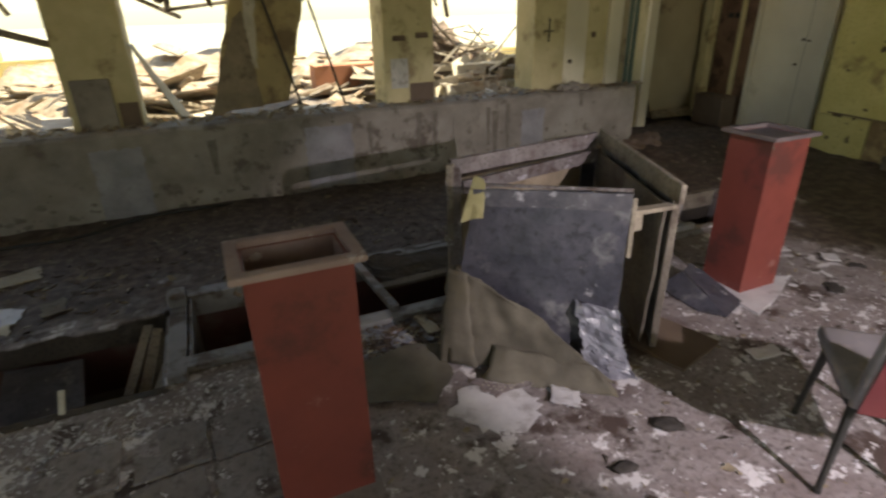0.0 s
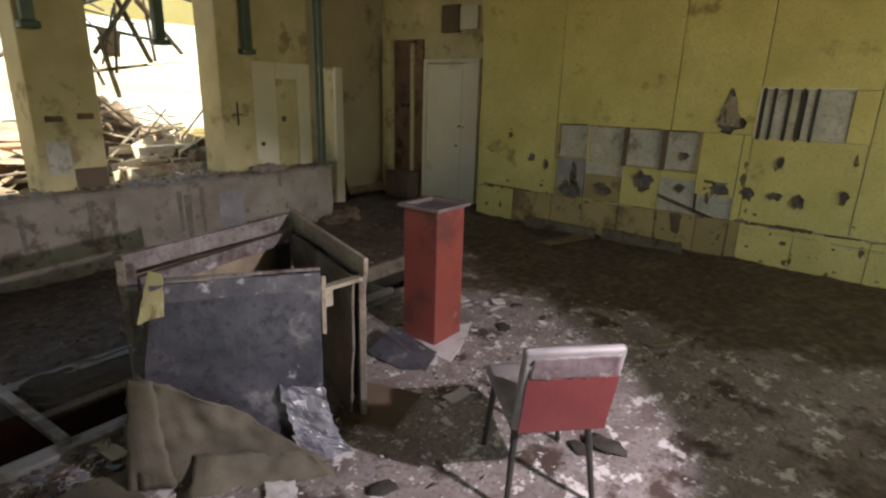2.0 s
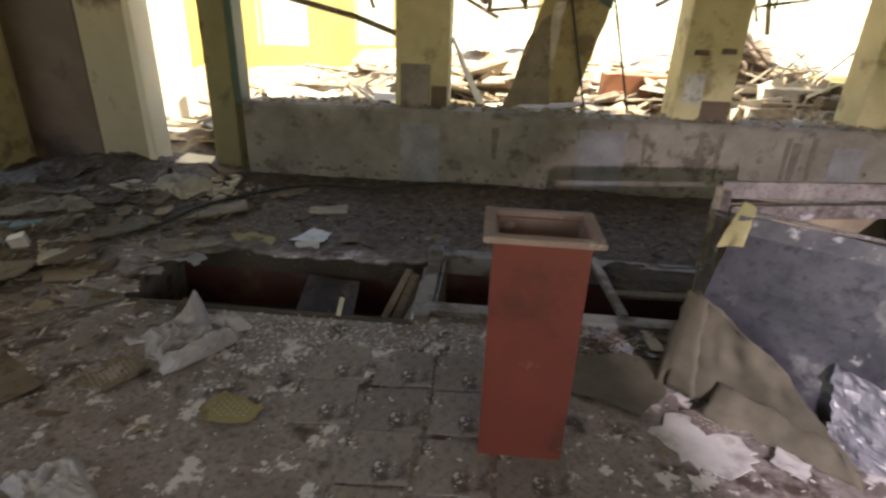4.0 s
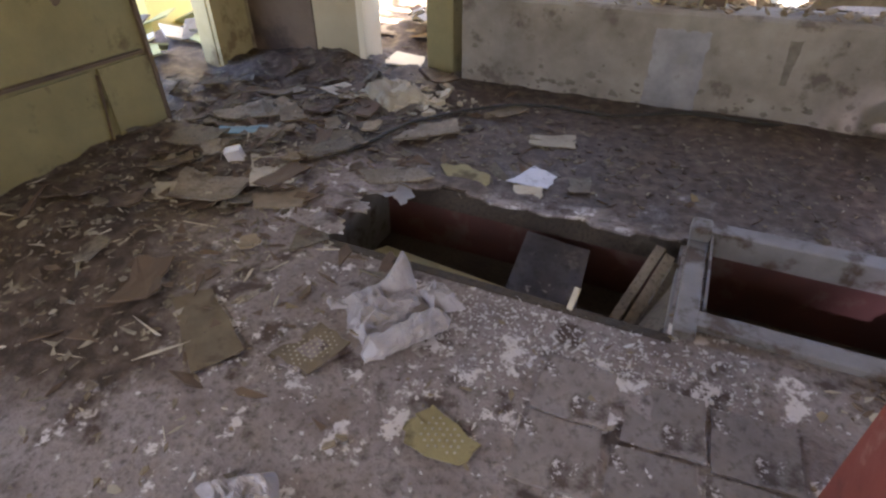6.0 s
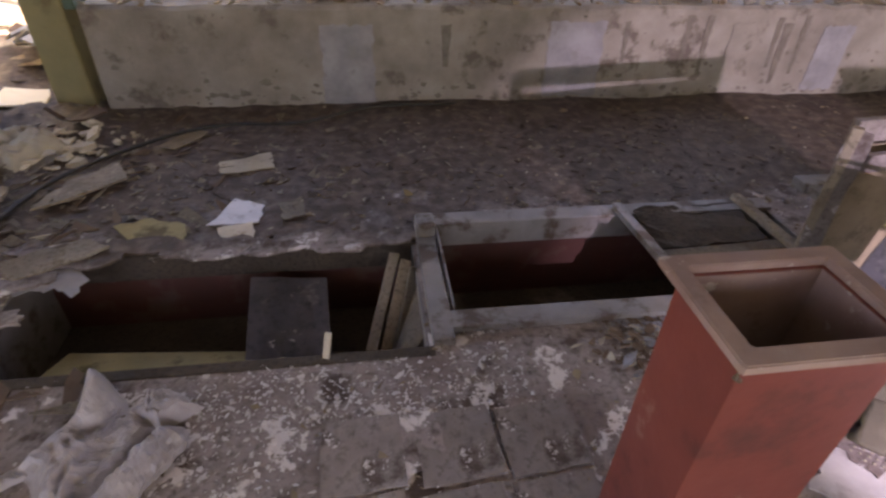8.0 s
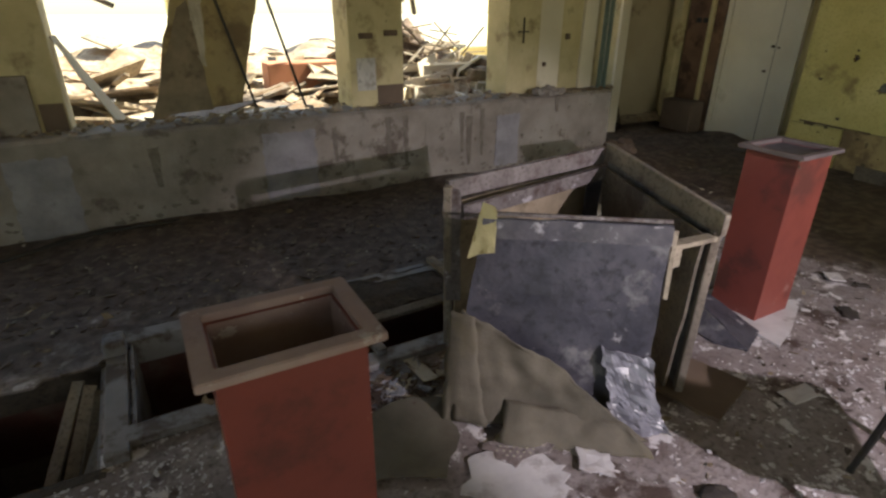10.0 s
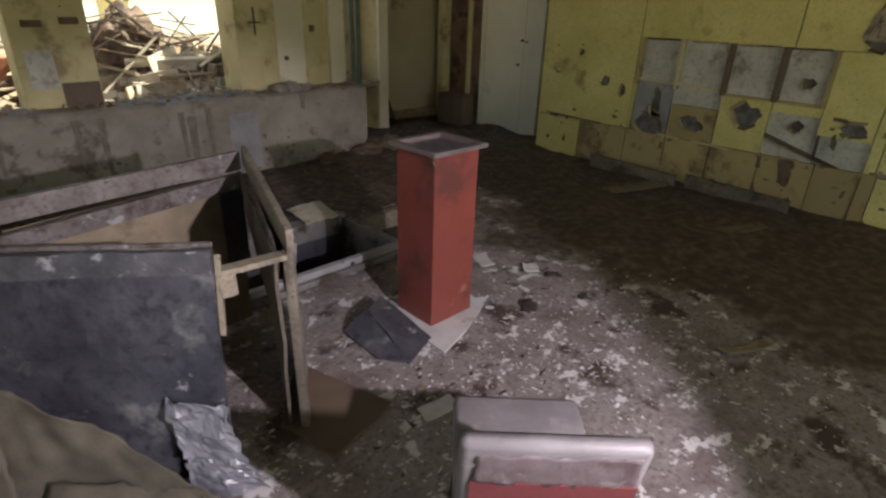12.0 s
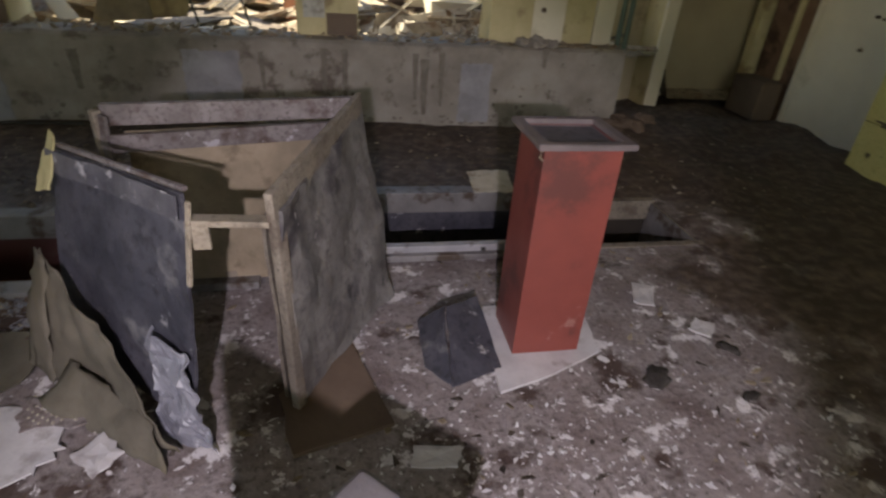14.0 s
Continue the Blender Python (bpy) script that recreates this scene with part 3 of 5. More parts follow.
def side_heap():
    """Debris on the floor of the bright room beyond the left-hand doorway."""
    bm = bmesh.new()
    xs = [-9.0 + 0.12 * i for i in range(37)]
    ys = [2.0 + 0.12 * i for i in range(33)]
    g = [[bm.verts.new((x, y, -0.03 + 0.18 * noise.noise((x * 1.2, y * 1.2, 3)) + 0.10 * noise.noise((x * 4, y * 4, 6)))) for x in xs] for y in ys]
    for j in range(len(ys) - 1):
        for i in range(len(xs) - 1):
            bm.faces.new((g[j][i], g[j][i + 1], g[j + 1][i + 1], g[j + 1][i]))
    # rubble carries the room's yellow-green light in its base colour
    tagged(finish("side_rubble", bm, YGREEN, smooth=True), "littered debris in the next room, yellow-green light in its colour", "rubble", kind="stuff")
    r = random.Random(31)
    for _ in range(80):
        x, y = r.uniform(-7.5, -4.7), r.uniform(3.2, 5.6)
        p, a, ln = Vector((x, y, 0.12 + r.uniform(0, 0.12))), r.uniform(0, 6.28), r.uniform(0.2, 0.7)
        d = Vector((math.cos(a), math.sin(a), r.gauss(0, 0.2))) * ln / 2
        if max((p + d).x, (p - d).x) > -4.6:
            continue
        tagged(finish("broken_board", bar(p - d, p + d, r.choice((0.08, 0.2, 0.3)), 0.02, 0.003, r.uniform(-40, 40)), r.choice((YGREEN, YGREEN, YGREEN, PAPER, DAMP))), "broken board lying on the rubble", "board", "boards on the rubble")
    for _ in range(26):
        x, y = r.uniform(-3.1, -2.35), r.uniform(5.75, 7.5)
        p, a, ln = Vector((x, y, 0.22 + 0.12 * (y - 5.7) + r.uniform(0, 0.1))), r.uniform(0, 6.28), r.uniform(0.15, 0.5)
        d = Vector((math.cos(a), math.sin(a), r.gauss(0, 0.2))) * ln / 2
        tagged(finish("broken_board", bar(p - d, p + d, r.choice((0.06, 0.15, 0.25)), 0.02, 0.003, r.uniform(-40, 40)), r.choice((WHITE, PAPER, CARD, RUBBLE))), "broken board lying on the rubble", "board", "boards on the rubble")


side_heap()
roof = thing("collapsed_roof", "collapsed roof frame of broken dark battens", "roof frame")


def batten(a, b, w, mat=WOOD):
    part("batten", bar(a, b, w, w * 0.6, 0.004, rng.uniform(-20, 20)), mat, roof)


# battens of the fallen roof, slanting across the opening, hung from the ceiling's edge
for a, b, w in (((-1.95, 5.8, 1.70), (-1.2, 5.95, 1.52), 0.09), ((-1.22, 5.95, 1.53), (-0.55, 6.1, 1.29), 0.10), ((-2.1, 6.4, 2.1), (0.9, 6.2, 2.45), 0.06), ((-1.4, 6.3, 1.85), (1.3, 6.5, 2.25), 0.05),
                ((-0.5, 6.2, 1.7), (1.0, 6.2, 2.0), 0.05), ((-2.2, 6.6, 2.3), (1.6, 6.4, 2.62), 0.07), ((-1.6, 5.9, 3.06), (-1.0, 6.1, 1.60), 0.05), ((0.2, 6.3, 1.62), (1.1, 6.4, 1.72), 0.05),
                ((-0.6, 6.3, 2.0), (0.3, 6.4, 1.55), 0.05), ((2.7, 5.9, 3.06), (3.5, 6.4, 1.85), 0.05), ((3.6, 5.9, 3.06), (2.9, 6.3, 1.9), 0.05), ((2.75, 6.2, 1.72), (3.4, 6.3, 1.82), 0.045),
                ((2.6, 6.3, 2.2), (3.8, 6.4, 2.05), 0.05), ((3.2, 6.2, 2.6), (3.75, 6.2, 1.95), 0.05), ((1.35, 6.4, 2.0), (2.2, 6.3, 2.3), 0.05), ((2.6, 6.2, 2.5), (2.95, 6.3, 1.6), 0.03),
                ((-2.0, 6.0, 3.02), (4.0, 6.0, 3.0), 0.09), ((0.3, 5.95, 3.06), (0.2, 6.3, 1.6), 0.05), ((2.0, 6.0, 3.0), (1.5, 6.4, 1.95), 0.05), ((-2.1, 6.0, 2.7), (2.4, 6.1, 2.8), 0.06), ((2.4, 6.1, 2.7), (3.9, 6.1, 2.5), 0.06),
                ((-1.9, 6.3, 2.45), (0.6, 6.3, 2.2), 0.04)):
    batten(a, b, w)
r_b = random.Random(77)
for _ in range(34):
    x, y, z = r_b.uniform(-2.0, 3.6), r_b.uniform(6.1, 7.6), r_b.uniform(1.95, 2.95)
    ln, a = r_b.uniform(0.5, 1.8), r_b.gauss(0.12, 0.3)
    d = Vector((math.cos(a) * ln / 2, r_b.gauss(0, 0.15), math.sin(a) * ln / 2))
    batten(Vector((x, y, z)) - d, Vector((x, y, z)) + d, r_b.choice((0.03, 0.04, 0.06, 0.09)), r_b.choice((WOOD, WOOD, BROWN, CARD)))
for _ in range(12):
    x, z = r_b.uniform(2.6, 3.6), r_b.uniform(1.75, 2.6)
    a, ln = r_b.uniform(0, 3.14), r_b.uniform(0.3, 0.9)
    d = Vector((math.cos(a) * ln / 2, r_b.gauss(0, 0.1), math.sin(a) * ln / 2))
    batten(Vector((x, 6.3, z)) - d, Vector((x, 6.3, z)) + d, r_b.choice((0.02, 0.03, 0.045)), WOOD)
part("torn_sheet", sheet((2.95, 6.3, 2.15), (3.18, 6.3, 2.12), (3.14, 6.32, 1.88), (3.0, 6.32, 1.86), 4, 4, 0.006, 0.03, 6.0, 0.02), PAPER, roof, "torn pale sheet")
part("torn_sheet", sheet((0.30, 6.2, 2.3), (0.55, 6.2, 2.35), (0.60, 6.25, 1.62), (0.48, 6.25, 1.75), 4, 6, 0.006, 0.03, 6.0, 0.02), BROWN, roof, "torn dark sheet")
# tall thin rods in front of the bright gap
for a, b in (((1.22, 5.60, 0.74), (0.80, 5.56, 2.4)), ((1.64, 5.60, 0.74), (1.18, 5.56, 2.4))):
    tagged(finish("thin_rod", tube([a, b], 0.012, 6), BLACK), "thin bent steel rod leaning on the ledge", "rod")

# the torn panel that hangs between two columns
torn = thing("torn_ceiling_board", "torn grey-brown ceiling board hanging on the ledge", "ceiling board")
part("board", sheet((0.82, 5.66, 2.1), (1.36, 5.72, 1.72), (1.12, 5.68, 0.80), (0.42, 5.62, 0.76), 8, 14, 0.02, 0.05, 2.0, 0.02), DADO, torn)
part("upper_flap", sheet((0.88, 5.60, 2.75), (1.42, 5.62, 2.75), (1.36, 5.63, 1.65), (0.90, 5.61, 1.95), 6, 10, 0.012, 0.03, 3.0, 0.02), GREEN, torn, "dark green flap")
part("lower_board", sheet((0.72, 5.60, 1.55), (0.80, 5.61, 1.60), (0.86, 5.60, 0.78), (0.40, 5.58, 0.74), 5, 8, 0.015, 0.02, 4.0, 0.015), CARD, torn, "tan triangular piece")
part("shred", sheet((0.82, 5.60, 1.7), (0.92, 5.61, 1.72), (0.86, 5.60, 1.1), (0.78, 5.60, 1.15), 3, 8, 0.004, 0.03, 9.0, 0.02), PAPER, torn, "pale torn paper")
tagged(finish("leaning_sheet", sheet((-0.135, 5.58, 1.36), (-0.12, 5.80, 1.36), (0.22, 5.80, 0.73), (0.16, 5.58, 0.73), 4, 10, 0.008, 0.02, 4.0), BEIGE), "grey sheet leaning against a yellow column", "sheet")
tagged(finish("orange_crate", boxed(1.75, 2.62, 7.6, 7.95, 0.55, 0.92, 0.02), BRICKRED), "orange-brown box on the rubble", "box")


def mound():
    """A dark heap of sticks and earth on the rubble."""
    t = thing("debris_mound", "dark brown heap of earth and sticks", "heap")
    bm = bmesh.new()
    bmesh.ops.create_icosphere(bm, subdivisions=5, radius=1)
    for v in bm.verts:
        d = v.co.copy()
        k = 1 + 0.28 * noise.noise(d * 2.2) + 0.16 * noise.noise(d * 6) + 0.07 * noise.noise(d * 15)
        v.co = Vector((3.28 + 0.34 * d.x * k, 7.2 + 0.28 * d.y * k, 1.02 + 0.38 * d.z * k))
    part("earth", bm, BROWN, t, "", True)
    r = random.Random(3)
    for _ in range(22):
        p = Vector((r.uniform(2.9, 4.0), r.uniform(6.72, 6.95), r.uniform(0.9, 1.35)))
        a, ln = r.gauss(0.2, 0.5), r.uniform(0.3, 0.9)
        d = Vector((math.cos(a) * ln / 2, r.gauss(0, 0.1), math.sin(a) * ln / 2))
        part("stick", bar(p - d, p + d, r.choice((0.02, 0.035, 0.05)), 0.015), r.choice((WOOD, PAPER, RUBBLE)), t)


mound()

# ---- far corner: doors ----
door = thing("door_1", "closed white painted door with a brass latch", "door", kind="structure")
leaf = part("leaf", boxed(6.955, 6.995, 4.66, 5.30, 0.03, 2.0, 0.004), WHITE, door)
part("side_leaf", boxed(6.93, 6.985, 4.38, 4.652, 0.03, 2.02, 0.004), WHITE, door, "narrow white side leaf")
part("jamb", boxed(6.94, 6.998, 5.305, 5.37, 0.0, 2.07, 0.004), WHITE, door)
part("head", boxed(6.94, 6.998, 4.38, 5.303, 2.022, 2.07, 0.004), WHITE, door)
for z, y in ((1.14, 4.68), (1.13, 4.60), (0.86, 4.72)):
    part("latch", boxed(6.925, 6.954, y, y + 0.03, z, z + 0.025, 0.004), BROWN, leaf)
# near-black strip painted as the shaded gap between the two leaves
part("gap", boxed(6.949, 6.9535, 4.654, 4.668, 0.05, 1.95), DARK, door)

leaf2 = thing("door_2", "open yellow-white door standing edge-on", "door", kind="structure")
part("leaf", boxed(5.66, 5.70, 5.90, 6.24, 0.03, 1.86, 0.004), CREAM, leaf2)
part("edge", boxed(5.66, 5.80, 5.86, 5.898, 0.02, 1.90, 0.004), WHITE, leaf2, "white door edge")
part("jamb", boxed(5.82, 5.945, 6.10, 6.24, 0.0, 1.9, 0.004), BEIGE, leaf2)

p1 = thing("pilaster", "cream timber pilaster with boards beside it", "pilaster", kind="structure")
part("post", boxed(6.86, 6.995, 5.98, 6.1, 0.0, 2.35, 0.006), CREAM, p1)
part("board", boxed(6.965, 6.998, 5.40, 5.95, 0.0, 2.35, 0.004), RUST, p1, "stained brown board")
part("thin_post", boxed(6.92, 6.997, 5.55, 5.60, 0.42, 2.3, 0.004), CREAM, p1)
for y in (5.63, 5.73):
    part("fitting", boxed(6.93, 6.963, y, y + 0.06, 1.38, 1.44, 0.01), BLACK, p1, "small black fitting")
tagged(finish("dark_crate", boxed(6.68, 6.92, 5.42, 5.9, 0.02, 0.42, 0.02), BROWN), "dark charred box at the foot of the wall", "box")
tr = thing("transom_vent", "small brown hatch over the door with a painted light reflection", "vent")
part("hatch", boxed(6.93, 6.998, 4.75, 5.05, 2.42, 2.78, 0.01), BROWN, tr)
# white panel puts a bright reflection over the door into its colour
part("pane", boxed(6.95, 6.998, 4.45, 4.74, 2.45, 2.75, 0.006), WHITE, tr, "pale pane with a light reflection in its colour")

# ---- right-hand wall: boards, bare bays, louvre ----
WR = bpy.data.objects["wall_right"]


def board(y0, y1, z0, z1, mat, parent=WR, name="panel"):
    return part(name, boxed(6.612, 6.648, y0 + 0.004, y1 - 0.004, z0 + 0.003, z1 - 0.003, 0.003), mat, parent)


for a, b in ((3.0, 4.115), (1.68, 3.0), (0.9, 1.68), (-0.02, 0.9), (-1.2, -0.02), (-2.2, -1.2), (-3.13, -2.2)):
    z0 = 1.30 if 0.9 <= a < 3.0 else (1.74 if a == -0.02 else 0.43)
    board(a, b, z0, TOP - 0.01, YELLOW)
board(-0.02, 0.165, 1.28, 1.74, YELLOW)
board(-0.02, 0.9, 0.43, 1.28, YELLOW)
board(0.9, 0.98, 0.43, 1.30, YELLOW)
board(0.98, 1.36, 0.66, 1.30, YELLOW)
board(2.97, 3.0, 0.43, 1.30, YELLOW)
for a, b in ((3.55, 4.115), (3.0, 3.55), (2.58, 3.0), (2.15, 2.58), (1.72, 2.15), (1.3, 1.72), (0.88, 1.3), (0.4, 0.88), (-0.2, 0.4), (-0.8, -0.2), (-1.4, -0.8), (-2.2, -1.4), (-3.13, -2.2)):
    board(a, b, 0.0, 0.43 if a > 0.4 else 0.42, DADO if 0.8 < a < 3.3 else YELLOW)
# under the bare bays: a torn lining, a tan board, a yellow board and two stripped quarters
part("torn_lining", boxed(6.628, 6.648, 2.60, 2.965, 0.43, 0.91, 0.004), PALEPATCH, WR, "grey-blue torn lining")
board(2.15, 2.58, 0.43, 0.74, DADO)
board(1.73, 2.15, 0.43, 0.87, YELLOW)
board(1.36, 1.73, 0.79, 0.87, YELLOW)
for y, mt, wide in ((2.965, DADO, 0.016), (2.58, CREAM, 0.014), (2.15, BROWN, 0.022), (1.73, BROWN, 0.026), (1.37, DADO, 0.016)):
    part("stud", boxed(6.60, 6.649, y - wide, y + wide, 0.87, 1.30, 0.004), mt, WR)
part("rail", bar((6.615, 2.16, 0.905), (6.615, 2.98, 0.93), 0.022, 0.02, 0.003), CREAM, WR, "pale split rail")
part("rail", boxed(6.606, 6.649, 1.36, 2.14, 0.872, 0.888, 0.003), DADO, WR)
for y0, y1 in ((2.62, 2.93), (2.2, 2.5), (1.78, 2.1), (1.42, 1.7)):
    part("ragged_edge", bar((6.608, y0, 1.302), (6.608, y1, 1.295), 0.02, 0.012, 0.003, 15), BROWN if y0 > 2.5 or y0 < 1.5 else DADO, WR, "ragged torn board edge")
part("diagonal", bar((6.63, 1.75, 0.60), (6.63, 0.97, 0.36), 0.035, 0.03, 0.004), BROWN, WR, "dark fallen batten")
part("upright_batten", bar((6.63, 1.335, 0.45), (6.63, 1.345, 0.68), 0.025, 0.02, 0.003), BROWN, WR, "dark batten")
part("hanging_scrap", sheet((6.606, 1.56, 0.44), (6.602, 1.44, 0.42), (6.598, 1.45, 0.20), (6.604, 1.54, 0.23), 4, 6, 0.006, 0.02, 9.0, 0.02), BROWN, WR, "torn hanging scrap")
part("joint", bar((6.609, 0.985, 0.0), (6.609, 0.98, 0.40), 0.016, 0.01), BROWN, WR, "dark joint between two boards")
for y0, y1, z in ((3.3, 4.0, 0.435), (0.2, 0.85, 0.36), (-0.5, 0.1, 0.33)):
    part("strip", bar((6.607, y0, z), (6.607, y1, z + 0.02), 0.02, 0.012), CREAM if y0 < 1 else BROWN, WR)


def torn_hole(y, z, w, h, seed, flap=DADO, x=6.609):
    """A flat ragged patch painted with the shade of holes, with a torn lip."""
    r = random.Random(seed)
    k = 14
    out = [Vector((0, w / 2 * math.cos(6.283 * i / k) * r.uniform(0.6, 1.1), h / 2 * math.sin(6.283 * i / k) * r.uniform(0.6, 1.1))) for i in range(k)]
    c = Vector((x, y, z))
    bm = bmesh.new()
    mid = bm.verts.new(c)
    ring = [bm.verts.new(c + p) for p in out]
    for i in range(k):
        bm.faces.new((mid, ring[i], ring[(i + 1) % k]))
    finish("hole", bm, HOLE_SHADE, WR)
    bm = bmesh.new()
    for i in range(k):
        if r.random() < 0.7:
            j = (i + 1) % k
            lift = [Vector((-0.018 - r.uniform(0, 0.02), 0, 0)) for _ in range(2)]
            bm.faces.new([bm.verts.new(v) for v in (c + out[i], c + out[j], c + out[j] * 1.2 + lift[0], c + out[i] * 1.2 + lift[1])])
    finish("torn_lip", bm, flap, WR)


for q, (y, z, w, h, x) in enumerate(((2.78, 0.52, 0.30, 0.28, 6.6255), (1.91, 0.73, 0.26, 0.24, 6.609), (1.12, 0.74, 0.18, 0.15, 6.609), (3.31, 0.87, 0.10, 0.11, 6.609), (3.1, 0.80, 0.07, 0.12, 6.609), (0.86, 0.72, 0.13, 0.14, 6.609),
                                     (0.62, 0.73, 0.14, 0.08, 6.609), (0.42, 0.70, 0.11, 0.16, 6.609), (0.63, 1.06, 0.09, 0.12, 6.609), (1.52, 0.70, 0.11, 0.10, 6.647), (1.52, 1.04, 0.10, 0.09, 6.647), (2.36, 0.58, 0.22, 0.16, 6.609), (2.74, 0.70, 0.12, 0.30, 6.6255), (0.08, 0.80, 0.08, 0.14, 6.609), (3.62, 1.12, 0.05, 0.06, 6.609))):
    torn_hole(y, z, w, h, q, DADO, x)
rw = random.Random(23)
for k in range(9):
    y0 = -0.6 + k * 0.5 + rw.uniform(-0.1, 0.1)
    part("torn_strip", bar((6.604, y0, 0.43 + rw.uniform(-0.02, 0.02)), (6.604, y0 + rw.uniform(0.12, 0.34), 0.43 + rw.uniform(-0.025, 0.025)), rw.uniform(0.012, 0.03), 0.012, 0.003), rw.choice((CREAM, DADO, BROWN)), WR)
# the tall torn triangle beside the louvre
part("torn_flap", sheet((6.600, 1.13, 1.74), (6.606, 1.16, 1.74), (6.604, 1.26, 1.40), (6.575, 1.02, 1.36), 4, 8, 0.008, 0.015, 8.0, 0.015), PALEWOOD, WR, "torn pointed flap")
torn_hole(1.13, 1.42, 0.24, 0.22, 51, BROWN)
torn_hole(1.13, 1.55, 0.09, 0.30, 52, BROWN)
lv = thing("window_louvre", "wall opening with pale slats, painted dark gaps and a white frame", "window", kind="structure")
# flat plate coloured like the shaded depth between the slats
part("back", boxed(6.640, 6.648, 0.43, 0.895, 1.285, 1.735), HOLE_SHADE, lv, "back plate with the gaps' shade painted dark")
part("back", boxed(6.632, 6.648, 0.17, 0.428, 1.285, 1.735), BLOCK, lv, "bare grey plaster")
for y0, y1, mt in ((0.79, 0.85, BLOCK), (0.67, 0.765, BLOCK), (0.57, 0.64, PAPER), (0.455, 0.52, BLOCK)):
    part("slat", boxed(6.612, 6.639, y0, y1, 1.285, 1.735, 0.004), mt, lv)
# black strips over the slat gaps, their shade put into colour
for y in (0.865, 0.78, 0.655, 0.55, 0.44):
    part("bar", boxed(6.596, 6.611, y - 0.013, y + 0.013, 1.265, 1.75, 0.003), BLACK, lv, "black upright strip painted as shade between slats")
part("frame_top", boxed(6.598, 6.646, 0.16, 0.9, 1.737, 1.758, 0.003), WHITE, lv)
part("frame_side", boxed(6.598, 6.646, 0.887, 0.905, 1.28, 1.736, 0.003), WHITE, lv)
part("frame_bottom", boxed(6.602, 6.646, 0.43, 0.886, 1.268, 1.283, 0.003), CREAM, lv)

# ---- left-hand wall: strip and lower boards ----
WL = bpy.data.objects["wall_left"]
part("strip", bar((-3.735, -2.5, 0.62), (-3.735, 3.3, 0.56), 0.07, 0.02), BROWN, WL, "dark broken strip")
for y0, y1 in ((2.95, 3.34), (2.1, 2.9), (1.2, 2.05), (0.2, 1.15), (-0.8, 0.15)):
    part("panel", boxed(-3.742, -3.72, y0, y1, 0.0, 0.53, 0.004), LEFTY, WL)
part("split", bar((-3.716, 2.86, 0.02), (-3.716, 2.93, 0.50), 0.035, 0.006, 0.002), BROWN, WL, "dark split between two boards")
part("split", bar((-3.742, 2.32, 0.64), (-3.742, 2.30, 2.4), 0.012, 0.006, 0.001), BROWN, WL, "dark joint between two boards")
for k, (y, z) in enumerate(((2.55, 1.12), (2.86, 0.96), (1.9, 0.95), (3.1, 1.35), (2.1, 1.5))):
    rs = random.Random(k + 70)
    bm = slab([(0.05 * math.cos(a) * rs.uniform(0.5, 1.1), 0.035 * math.sin(a) * rs.uniform(0.5, 1.2)) for a in [6.283 * i / 8 for i in range(8)]], 0.004, 0.006, 2, rs)
    bmesh.ops.transform(bm, matrix=pose(-3.744, y, z, 90, 0, 90), verts=bm.verts[:])
    part("stain", bm, BROWN, WL, "dark chipped spot")
part("corner_bead", boxed(-3.75, -3.715, 3.345, 3.375, 0.0, TOP - 0.01, 0.004), BROWN, WL)
part("board", boxed(-4.30, -3.55, 5.0, 5.036, 0.0, 2.3, 0.004), BROWN, bpy.data.objects["wall_left_back"], "dark brown board")
part("board", boxed(-3.54, -3.06, 5.005, 5.036, 0.0, 2.3, 0.004), BEIGE, bpy.data.objects["wall_left_back"])
part("jamb", boxed(-3.055, -2.985, 4.98, 5.26, 0.0, 2.1, 0.004), WHITE, bpy.data.objects["wall_left_back"], "peeling white jamb")
part("jamb", boxed(-4.375, -4.33, 4.56, 4.66, 0.0, 2.1, 0.004), CREAM, bpy.data.objects["wall_recess"])
tagged(finish("white_door_beyond", boxed(-0.30, 0.34, -0.02, 0.02, 0.0, 2.15, 0.004, pose(-3.78, 6.62, 0.02, 0, 0, 36)), WHITE), "white door standing open in the next room", "door")


# ---- the troughs in the floor ----
def trough(pit, depth, lining, rim, label, z=0.02, rim_w=0.07, mid=None):
    a, b, c, d = pit
    t = thing("floor_trough", label, "trough", group="row of sunken troughs")
    part("bottom", boxed(a, b, c, d, -depth - 0.02, -depth), SOIL, t, "dark soil-coloured bottom")
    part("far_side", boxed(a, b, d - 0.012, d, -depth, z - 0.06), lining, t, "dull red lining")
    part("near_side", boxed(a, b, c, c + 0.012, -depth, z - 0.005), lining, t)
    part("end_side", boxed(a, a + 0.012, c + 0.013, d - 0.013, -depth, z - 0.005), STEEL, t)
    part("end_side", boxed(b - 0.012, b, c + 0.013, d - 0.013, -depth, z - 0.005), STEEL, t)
    part("far_rim", boxed(a - 0.02, b + 0.02, d - 0.03, d + rim_w, z - 0.13, z + 0.012, 0.006), rim, t)
    part("near_rim", boxed(a - 0.02, b + 0.02, c - rim_w, c + 0.02, z - 0.03, z + 0.006, 0.005), rim, t)
    if mid:
        part("divider", boxed(mid[0], mid[1], c + 0.014, d - 0.032, -depth, z - 0.16, 0.01), BROWN, t, "dark upright plate")
    return t


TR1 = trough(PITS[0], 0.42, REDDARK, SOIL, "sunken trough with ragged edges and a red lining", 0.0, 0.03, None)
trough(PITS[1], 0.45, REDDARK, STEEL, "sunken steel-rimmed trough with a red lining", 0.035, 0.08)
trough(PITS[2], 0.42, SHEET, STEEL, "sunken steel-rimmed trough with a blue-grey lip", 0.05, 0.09)
